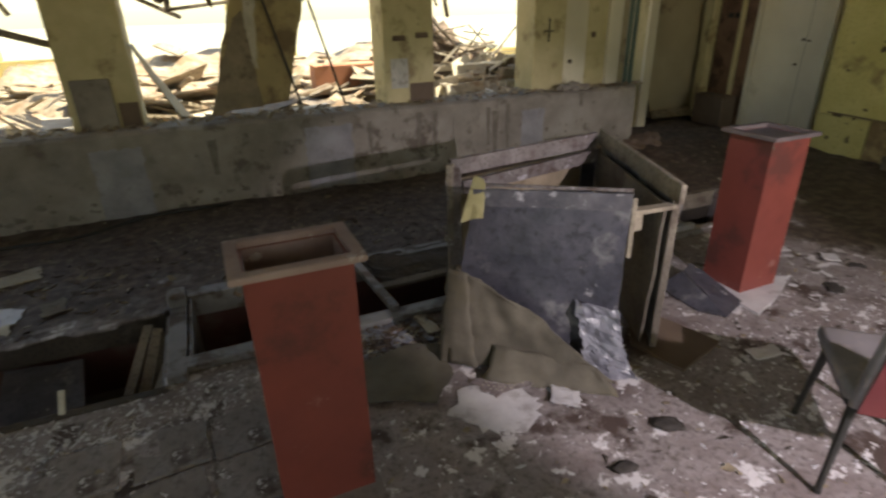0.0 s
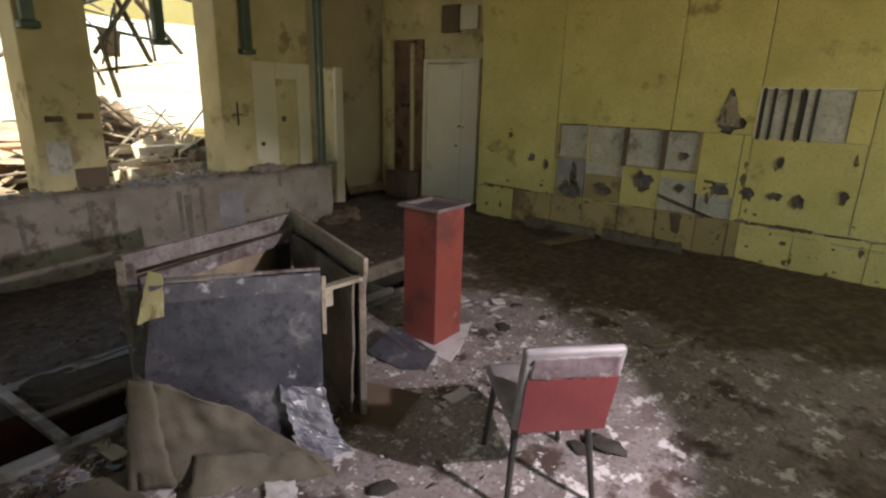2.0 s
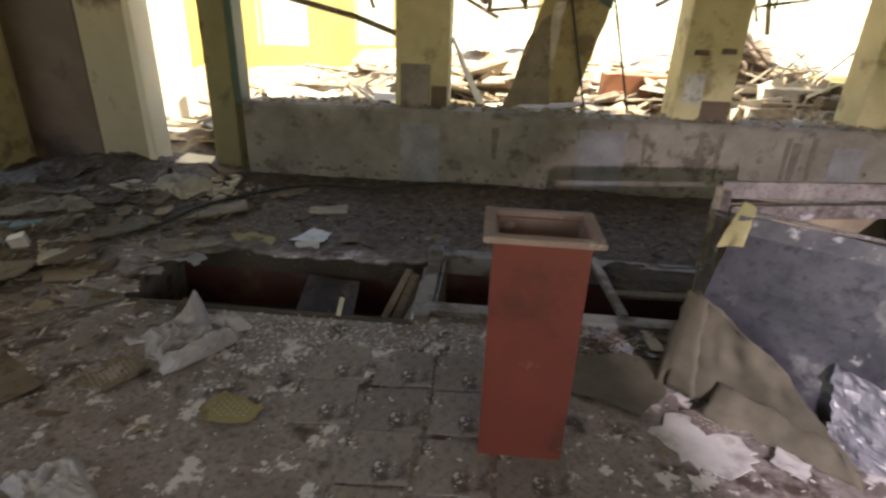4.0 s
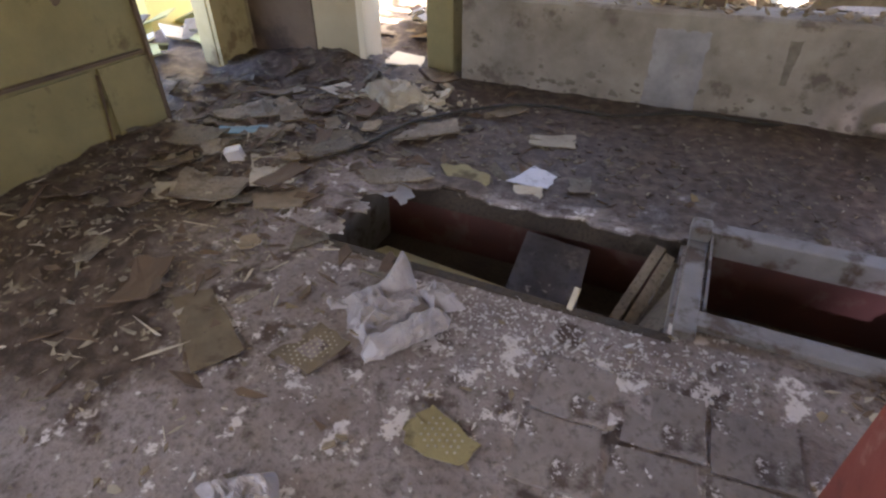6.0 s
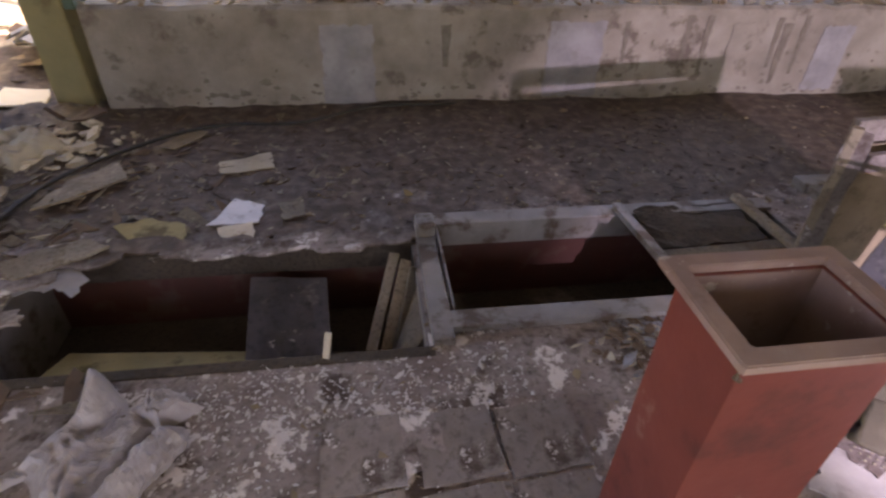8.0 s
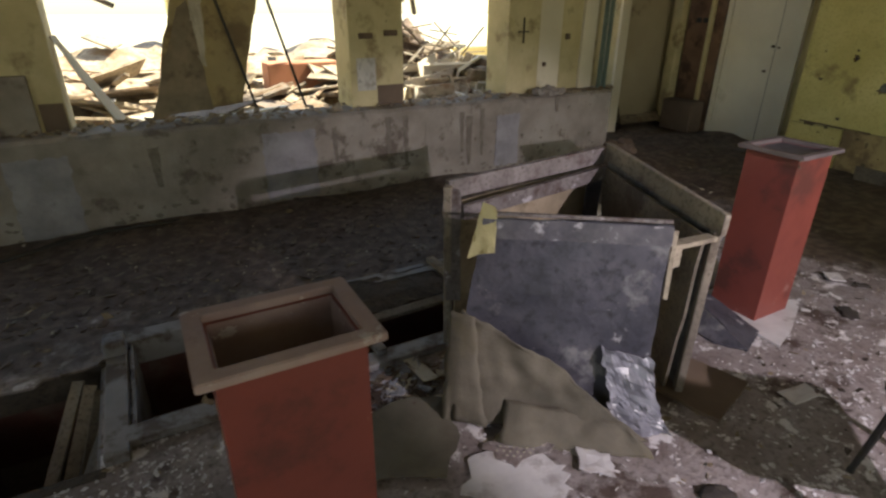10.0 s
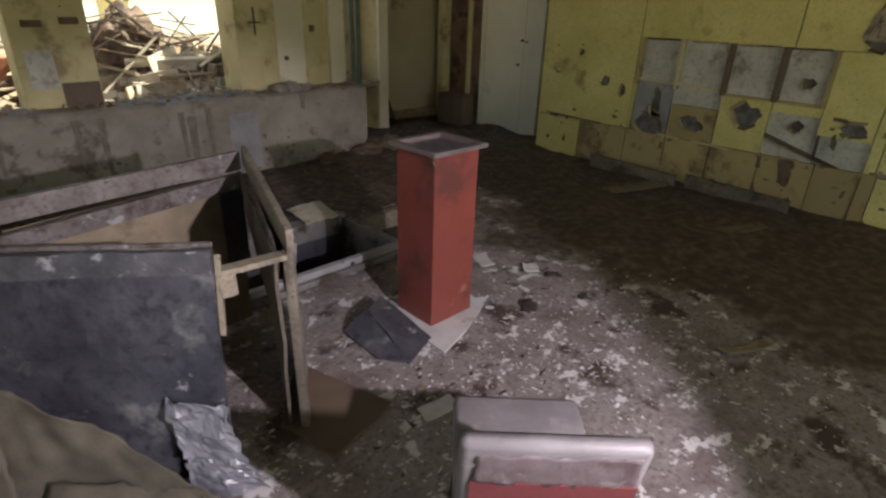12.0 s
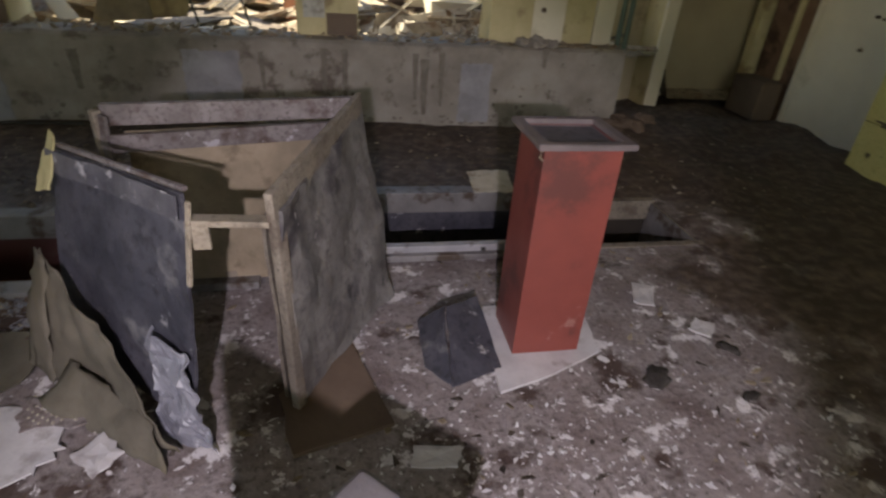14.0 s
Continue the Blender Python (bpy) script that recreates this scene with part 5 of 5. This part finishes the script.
hose = [(-2.6, 3.1, 0.03), (-2.19, 3.44, 0.05), (-2.0, 4.03, 0.06), (-1.58, 4.51, 0.07), (-1.22, 4.70, 0.07), (-0.71, 4.74, 0.06), (-0.2, 4.98, 0.07), (0.43, 5.05, 0.05)]
tagged(finish("cable", tube(curve_points(hose), 0.013), BLACK, smooth=True), "black cable lying in a long curve", "cable")


def litter(name, label, count, mat, region, size, seed, flatness=0.25, slim=1.0):
    """Many small broken pieces lying about, joined as one heap of litter."""
    r = random.Random(seed)
    vs, fs = [], []
    for _ in range(count):
        x, y = region(r)
        if in_pit(x, y):
            continue
        s = r.uniform(*size) * (0.5 + r.random())
        z = floor_height(x, y)
        n0 = len(vs)
        bend = r.uniform(-0.3, 1.0)
        k = r.choice((3, 4, 4, 5))
        wide, long = r.uniform(0.25, 1.0) * slim, r.uniform(0.9, 1.9)
        m = pose(x, y, z + s * flatness * 0.3, r.gauss(0, 14), r.gauss(0, 14), r.uniform(0, 360))
        for top in (0, 1):
            rr = random.Random(n0)
            for i in range(k):
                a = 6.283 * i / k
                q = rr.uniform(0.45, 1.0) * s
                vs.append(m @ Vector((math.cos(a) * q * long, math.sin(a) * q * wide, top * s * flatness + (0.25 * q * bend if i % 2 else 0))))
        fs.append(tuple(range(n0 + k, n0 + 2 * k)))
        for i in range(k):
            j = (i + 1) % k
            fs.append((n0 + i, n0 + j, n0 + k + j, n0 + k + i))
    me = bpy.data.meshes.new(name)
    me.from_pydata([tuple(v) for v in vs], [], fs)
    me.materials.append(mat)
    return tagged(new(name, me), label, "debris", kind="stuff")


litter("plaster_flakes", "white paint and plaster flakes on the floor", 1500, PLASTIC, lambda r: (r.uniform(-1.6, 4.2), r.uniform(0.2, 2.6)), (0.004, 0.012), 1)
litter("plaster_crumbs", "dark crumbs of plaster and dirt", 1300, CARD, lambda r: (r.uniform(-3.6, 4.2), r.uniform(-0.5, 5.0)), (0.006, 0.022), 2)
litter("paper_litter", "torn paper and leaf litter by the left wall", 900, PAPER, lambda r: (r.gauss(-2.6, 0.6), r.gauss(2.6, 0.9)), (0.008, 0.028), 3, 0.08)
litter("card_litter", "brown torn card and bark litter", 1800, DAMP, lambda r: (r.gauss(-2.8, 0.7), r.gauss(3.0, 1.0)), (0.008, 0.035), 4, 0.1)
litter("soil_clods", "dark clods of soil and rotten board", 1400, FLOOR_MIX, lambda r: (r.uniform(-2.0, 6.4), r.uniform(3.0, 5.1)), (0.006, 0.022), 5, 0.3)
litter("flat_debris", "flat damp scraps trodden into dark soil", 700, FLOOR_MIX, lambda r: (r.uniform(-2.2, 2.4), r.gauss(4.25, 0.45)), (0.008, 0.04), 14, 0.1)
litter("trodden_scraps", "dark scraps trodden into soil by the yellow wall", 500, FLOOR_MIX, lambda r: (r.uniform(3.6, 6.5), r.uniform(0.3, 4.6)), (0.006, 0.028), 15, 0.1)
tagged(finish("crumpled_foil", crumpled((-2.72, 4.38), (-2.28, 4.12), (-2.02, 4.40), (-2.45, 4.78), 0.10, 40, 5.0, 0.055, 12.0), PAPER, smooth=True), "crumpled pale sheeting heaped by a doorway", "sheeting")
litter("white_lumps", "white plaster lumps at the doorway", 80, PAPER, lambda r: (r.gauss(-2.2, 0.22), r.gauss(4.45, 0.14)), (0.015, 0.06), 6, 0.5)
litter("paint_flakes", "dense white paint flakes beside the troughs", 1600, PLASTIC, lambda r: (r.uniform(-1.0, 0.3), r.gauss(2.3, 0.18)), (0.003, 0.012), 7)
litter("paint_flakes", "white paint flakes by the red pedestal", 700, PLASTIC, lambda r: (r.gauss(3.2, 0.6), r.gauss(1.5, 0.35)), (0.004, 0.013), 8)
litter("twigs", "thin pale twigs and torn strips in the litter", 110, PAPER, lambda r: (r.gauss(-2.5, 0.6), r.gauss(2.5, 0.8)), (0.03, 0.09), 9, 0.06, 0.12)
litter("bark_strips", "long dark strips of bark and rotten board", 420, BROWN, lambda r: (r.gauss(-2.5, 0.8), r.gauss(3.2, 1.0)), (0.02, 0.09), 10, 0.07, 0.7)
litter("pale_bark", "grey-brown strips of board by the doorways", 700, DAMP, lambda r: (r.gauss(-2.9, 0.7), r.gauss(3.9, 0.7)), (0.02, 0.09), 11, 0.07, 0.8)


def stud_mat(pts, seed, mat=None):
    """A piece of brown rubber matting with rows of pale round studs."""
    t = thing("stud_mat", "torn piece of brown matting with pale round studs", "mat", group="torn stud mats")
    bm = slab(pts, 0.006, 0.015, 4, random.Random(seed))
    part("mat", bm, mat or FLOOR, t)
    c = Vector((sum(p[0] for p in pts) / len(pts), sum(p[1] for p in pts) / len(pts)))
    vs, fs = [], []
    for i in range(-6, 7):
        for j in range(-6, 7):
            p = Vector((i * 0.026 + (j % 2) * 0.013, j * 0.022))
            p.rotate(Matrix.Rotation(0.5 + seed, 2))
            q = c + p
            inside = all((Vector(pts[(k + 1) % len(pts)]) - Vector(pts[k])).cross(q - Vector(pts[k])) < -0.004 for k in range(len(pts))) or all((Vector(pts[(k + 1) % len(pts)]) - Vector(pts[k])).cross(q - Vector(pts[k])) > 0.004 for k in range(len(pts)))
            if not inside:
                continue
            n0 = len(vs)
            for z, rr in ((0.005, 0.006), (0.009, 0.004)):
                vs += [(q.x + rr * math.cos(a), q.y + rr * math.sin(a), z) for a in [1.0472 * k for k in range(6)]]
            fs += [(n0 + k, n0 + (k + 1) % 6, n0 + 6 + (k + 1) % 6, n0 + 6 + k) for k in range(6)] + [tuple(range(n0 + 6, n0 + 12))]
    me = bpy.data.meshes.new("studs")
    me.from_pydata(vs, [], fs)
    me.materials.append(PAPER)
    s = new("studs", me)
    s.parent = t
    s["kind"] = "stuff"
    t.location.z = 0.012


stud_mat(((1.24, 1.98), (1.36, 2.02), (1.50, 1.86), (1.30, 1.84)), 1)


# ---- litter that can be told apart ----
rk = random.Random(90)
for x, y, w, d, mat, lab, cat in ((-1.34, 1.89, 0.24, 0.2, CARD, "brown matted card on the floor", "card"), (-2.35, 3.55, 0.3, 0.16, CARD, "brown card among bark litter", "card"), (-2.9, 2.55, 0.26, 0.2, PAPER, "dirty pale paper among bark litter", "paper"),
                                  (-2.2, 2.75, 0.3, 0.22, CARD, "grey-brown card among bark litter", "card"), (-1.9, 3.95, 0.34, 0.2, CARD, "torn card near the cable", "card"), 
                                  (-2.75, 4.3, 0.4, 0.24, PAPER, "pale board scrap by the doorway", "board"), (-3.2, 3.9, 0.36, 0.2, CARD, "brown board scrap by the doorway", "board"), (-1.45, 4.55, 0.3, 0.14, CARD, "brown card by the low wall", "card"),
                                  (3.85, 2.42, 0.2, 0.12, PLASTIC, "white plaster scrap behind the pedestal", "plaster"), (4.0, 2.15, 0.14, 0.1, PLASTIC, "white plaster scrap on the floor", "plaster"), (5.75, 1.5, 0.6, 0.16, CARD, "brown fallen board on dark soil", "board"),
                                  (6.05, 2.5, 0.8, 0.2, CARD, "dusty fallen board on dark soil", "board"), (4.13, 0.86, 0.34, 0.06, CARD, "splintered strip on the floor", "board"), (2.65, 1.58, 0.16, 0.1, PLASTIC, "white plaster crumb by the chair", "plaster"),
                                  (1.58, 1.72, 0.14, 0.12, PLASTIC, "pale plaster crumb by the cabinet", "plaster"), (1.25, 2.58, 0.26, 0.1, PAPER, "pale scrap at the trough", "paper")):
    a = rk.uniform(0, 6.28)
    if d < 0.08 or w > 0.6:
        a = rk.uniform(-0.6, -0.2)
    pts = []
    for u, v in ((-1, -1), (1, -1), (1, 1), (-1, 1)):
        u, v = u * w / 2 * rk.uniform(0.8, 1.1), v * d / 2 * rk.uniform(0.7, 1.1)
        pts.append((x + u * math.cos(a) - v * math.sin(a), y + u * math.sin(a) + v * math.cos(a)))
    flat(cat.replace(" ", "_") + "_scrap", pts, mat, lab, cat, 0.008, 0.006, 0.008, 0.03)
stud_mat(((-0.83, 1.74), (-0.78, 1.84), (-0.56, 1.76), (-0.60, 1.66), (-0.80, 1.66)), 2, YELLOWED)
tagged(finish("crumpled_film", crumpled((-1.32, 1.24), (-1.10, 1.12), (-0.94, 1.24), (-1.14, 1.38), 0.035, 30, 12.0, 0.026, 15.0), SACK), "small crumpled pale plastic film on the floor", "plastic")
stud_mat(((-1.49, 1.81), (-1.34, 2.04), (-1.19, 1.96), (-1.33, 1.74)), 3)


def wall_mould():
    """Dark mould spots low on the rendered wall."""
    r = random.Random(17)
    bm = bmesh.new()
    for _ in range(190):
        x, z, s = r.uniform(-2.1, 4.8), abs(r.gauss(0.06, 0.10)) + 0.02, r.uniform(0.008, 0.04)
        k = 10
        c = bm.verts.new((x, 5.1625, z))
        ring = [bm.verts.new((x + s * math.cos(6.283 * i / k) * r.uniform(0.4, 1.3), 5.163, z + 0.7 * s * math.sin(6.283 * i / k) * r.uniform(0.4, 1.3))) for i in range(k)]
        for i in range(k):
            bm.faces.new((c, ring[i], ring[(i + 1) % k]))
    ob = finish("mould_spots", bm, DADO_MOULD, LOW, "dark mould spots")
    ob["kind"] = "stuff"


DADO_MOULD = material("mould", ((0.12, 0.10, 0.085), (0.20, 0.175, 0.155)), 0.95, scale=12, grain=60, bump=0.3)
wall_mould()


def ledge_debris():
    r = random.Random(23)
    vs, fs = [], []
    for _ in range(420):
        x, y, s = r.uniform(-2.1, 4.9), r.uniform(5.19, 5.6), r.uniform(0.008, 0.035)
        if any(a < x < b for a, b in ((-0.7, -0.1), (2.0, 2.58), (3.7, 4.93))) and y > 5.42:
            continue
        n0 = len(vs)
        m = pose(x, y, 0.735 + s * 0.2, r.gauss(0, 20), r.gauss(0, 20), r.uniform(0, 360))
        vs += [tuple(m @ Vector((u * s * r.uniform(0.6, 1.4), v * s * r.uniform(0.3, 0.9), w * s * r.uniform(0.15, 0.6)))) for w in (-0.5, 0.5) for u, v in ((-1, -1), (1, -1), (1, 1), (-1, 1))]
        fs += [tuple(n0 + k for k in q) for q in ((0, 1, 2, 3), (4, 5, 6, 7), (0, 1, 5, 4), (1, 2, 6, 5), (2, 3, 7, 6), (3, 0, 4, 7))]
    me = bpy.data.meshes.new("ledge_debris")
    me.from_pydata(vs, [], fs)
    me.materials.append(RUBBLE)
    tagged(new("ledge_debris", me), "broken plaster crumbs along the wall's ledge", "debris", kind="stuff")


ledge_debris()


def board_scars():
    """Chips, drips and rubbed marks on the yellow boards of the right-hand wall."""
    r = random.Random(61)
    bm = bmesh.new()
    for _ in range(120):
        y, z, s = r.uniform(-1.5, 4.05), r.choice((abs(r.gauss(0.42, 0.08)), r.uniform(0.03, 1.25), abs(r.gauss(0.1, 0.1)) + 0.03)), r.uniform(0.006, 0.035)
        if 1.28 < y < 3.03 and 0.43 < z < 1.32:
            continue
        tall = r.choice((0.5, 0.8, 2.2))
        k = 8
        c = bm.verts.new((6.6085, y, z))
        ring = [bm.verts.new((6.609, y + s * math.cos(6.283 * i / k) * r.uniform(0.4, 1.3), z + tall * s * math.sin(6.283 * i / k) * r.uniform(0.4, 1.3))) for i in range(k)]
        for i in range(k):
            bm.faces.new((c, ring[i], ring[(i + 1) % k]))
    finish("scars", bm, SCAR, WR, "dark chips and scars")["kind"] = "stuff"
    for _ in range(16):
        y, z, w = r.uniform(0.1, 4.0), r.choice((0.43, 0.44, 0.80, 0.02)), r.uniform(0.08, 0.35)
        if 1.3 < y < 3.0 and z > 0.4:
            continue
        part("torn_edge", bar((6.606, y - w / 2, z), (6.606, y + w / 2, z + r.uniform(-0.015, 0.015)), 0.014, r.uniform(0.012, 0.03)), r.choice((BROWN, SCAR, PALEWOOD)), WR, "ragged torn edge")


SCAR = material("scarred_board", ((0.09, 0.07, 0.045), (0.18, 0.14, 0.08)), 0.95, scale=20, grain=60, bump=0.3)
board_scars()


# ---- loose floor tiles, board and heaps round the near troughs ----
def loose_tiles():
    """Square screed tiles bedded in dirt between the pedestal and the troughs."""
    floor = bpy.data.objects["floor"]
    r = random.Random(12)
    for i in range(4):
        for j in range(4):
            if (i, j) in ((3, 0), (3, 3), (3, 2), (0, 0), (0, 1), (2, 0)):
                continue
            x, y = -0.47 + 0.30 * i + r.uniform(-0.012, 0.012), 1.26 + 0.29 * j + r.uniform(-0.012, 0.012)
            w = r.uniform(0.262, 0.275)
            bm = slab([(-w / 2, -w / 2), (w / 2, -w / 2), (w / 2, w / 2), (-w / 2, w / 2)], 0.010, 0.006, 4, r)
            ob = part("tile", bm, TILE, floor)
            ob.matrix_basis = pose(x + 0.14, y, max(0.0, floor_height(x, y)) - 0.001, r.gauss(0, 0.5), r.gauss(0, 0.5), r.gauss(4, 1.5))


TILE = material("worn_grey_tile", ((0.16, 0.132, 0.13), (0.27, 0.245, 0.25), (0.11, 0.09, 0.09)), 0.7, scale=5, grain=34, bump=0.6, stain=(0.07, 0.05, 0.046), stain_at=0.53, stain_scale=6, flakes=(0.54, 0.51, 0.54), flake_at=0.60, flake_scale=9, vary=0.15)
loose_tiles()
flat("fallen_cloth", ((0.73, 2.20), (0.84, 2.34), (1.10, 2.37), (1.24, 2.30), (1.20, 2.08), (1.05, 1.92), (0.78, 2.03)), CLOTH, "dusty grey-brown cloth flat on the floor", "cloth", 0.012, 0.006, 0.02, 0.03)
litter("trough_heap", "heap of broken plaster and torn foil by a trough", 420, GREYPL, lambda r: (r.gauss(1.02, 0.14), r.gauss(2.54, 0.09)), (0.008, 0.03), 41, 0.3)
litter("heap_scraps", "pale and brown scraps in the heap by a trough", 260, PAPER, lambda r: (r.gauss(1.0, 0.16), r.gauss(2.54, 0.09)), (0.008, 0.028), 42, 0.2)
litter("heap_chips", "dark chips in the heap by a trough", 380, BROWN, lambda r: (r.gauss(1.0, 0.18), r.gauss(2.52, 0.10)), (0.008, 0.035), 43, 0.3)
litter("broad_flakes", "broad lifted flakes of white paint round the chair", 300, PLASTIC, lambda r: (r.gauss(2.45, 0.75), r.gauss(1.35, 0.35)), (0.006, 0.018), 44, 0.08)
litter("damp_scraps", "dark damp scraps stuck to the floor", 140, SOIL, lambda r: (r.gauss(2.9, 0.8), r.gauss(1.5, 0.5)), (0.008, 0.026), 45, 0.1)


litter("leaf_scraps", "flattened grey-brown scraps and leaves on soil", 300, DAMP, lambda r: (r.uniform(-2.2, 1.6), r.gauss(4.2, 0.4)), (0.015, 0.05), 48, 0.05)
litter("soil_specks", "pale specks of plaster scattered over dark soil", 380, PAPER, lambda r: (r.uniform(-1.8, 6.0), r.gauss(4.1, 0.6)), (0.004, 0.014), 46, 0.3)
litter("soil_chips", "dull brown chips scattered over dark soil", 420, CARD, lambda r: (r.uniform(-1.8, 6.3), r.uniform(2.6, 5.0)), (0.005, 0.02), 47, 0.2)


def clod(x, y, size, seed):
    """A dark lump of rotten felt or soil."""
    bm = bmesh.new()
    bmesh.ops.create_icosphere(bm, subdivisions=3, radius=1)
    for v in bm.verts:
        d = v.co.copy()
        k = 1 + 0.45 * noise.noise(d * 1.8 + Vector((seed, 0, 0))) + 0.25 * noise.noise(d * 5)
        v.co = Vector((d.x * k * size, d.y * k * size * 0.6, max(-0.01, d.z * k * size * 0.2)))
    ob = finish("dark_clod", bm, BLACK_FELT, smooth=True)
    ob.matrix_basis = pose(x, y, max(0, floor_height(x, y)) + 0.008, 0, 0, seed * 50)
    tagged(ob, "dark lump of rotten felt on the floor", "clod", "dark lumps on the floor")


BLACK_FELT = material("rotten_felt", ((0.022, 0.018, 0.017), (0.05, 0.042, 0.04)), 0.95, scale=12, grain=60, bump=0.6)
for k, (x, y, size) in enumerate(((3.62, 1.86, 0.075), (2.76, 0.78, 0.10), (1.86, 1.40, 0.07), (3.95, 1.72, 0.04), (2.66, 0.86, 0.06), (4.05, 2.0, 0.05), (1.55, 1.30, 0.045))):
    clod(x, y, size, k + 1)

# muddy skirting board fallen along the foot of the yellow wall
for y0, y1, x in ((1.35, 2.25, 6.42), (2.3, 3.25, 6.38)):
    tagged(finish("fallen_skirting", bar((x, y0, 0.075), (x + 0.05, y1, 0.085), 0.14, 0.018, 0.004, 80), DAMP), "muddy skirting board fallen along the wall's foot", "board", "fallen skirting boards")

# lumps of broken render on the low wall's edge and at its far end
rl = random.Random(33)
for x, y, z, size in ((3.98, 5.23, 0.74, 0.06), (4.10, 5.22, 0.74, 0.075), (4.24, 5.23, 0.74, 0.05), (2.75, 5.25, 0.735, 0.04), (5.02, 5.02, 0.05, 0.13), (4.82, 4.98, 0.05, 0.10), (5.28, 5.2, 0.05, 0.09), (4.3, 4.97, 0.05, 0.08)):
    bm = bmesh.new()
    bmesh.ops.create_icosphere(bm, subdivisions=3, radius=1)
    for v in bm.verts:
        d = v.co.copy()
        k = 1 + 0.5 * noise.noise(d * 1.6 + Vector((x * 9, 0, 0))) + 0.25 * noise.noise(d * 5)
        v.co = Vector((d.x * k * size * 1.4, d.y * k * size * 0.8, d.z * k * size * 0.7))
    ob = finish("broken_render", bm, PLASTER if z > 0.5 else BROWN)
    ob.matrix_basis = pose(x, y, z + size * 0.3, 0, 0, rl.uniform(0, 180))
    tagged(ob, "lump of broken render on the low wall" if z > 0.5 else "dark lump of rubble at the low wall's foot", "rubble", "lumps of broken render")
part("drip", sheet((4.15, 5.164, 0.72), (4.21, 5.163, 0.72), (4.19, 5.164, 0.55), (4.16, 5.165, 0.57), 3, 8, 0.004, 0.004, 9.0, 0.008), DADO_MOULD, LOW, "dark drip stain")
for x, z0, z1 in ((2.25, 0.30, 0.66), (2.42, 0.22, 0.66), (3.02, 0.25, 0.64), (3.10, 0.12, 0.60), (3.25, 0.2, 0.66), (1.75, 0.32, 0.62), (0.35, 0.3, 0.6)):
    w = rl.uniform(0.012, 0.04)
    part("drip", sheet((x - w, 5.1655, z1), (x + w, 5.1655, z1), (x + w * 0.6, 5.1655, z0), (x - w * 0.4, 5.1655, z0), 3, 12, 0.002, 0.003, 9.0, 0.009, x), DADO_MOULD, LOW, "dark drip stain")
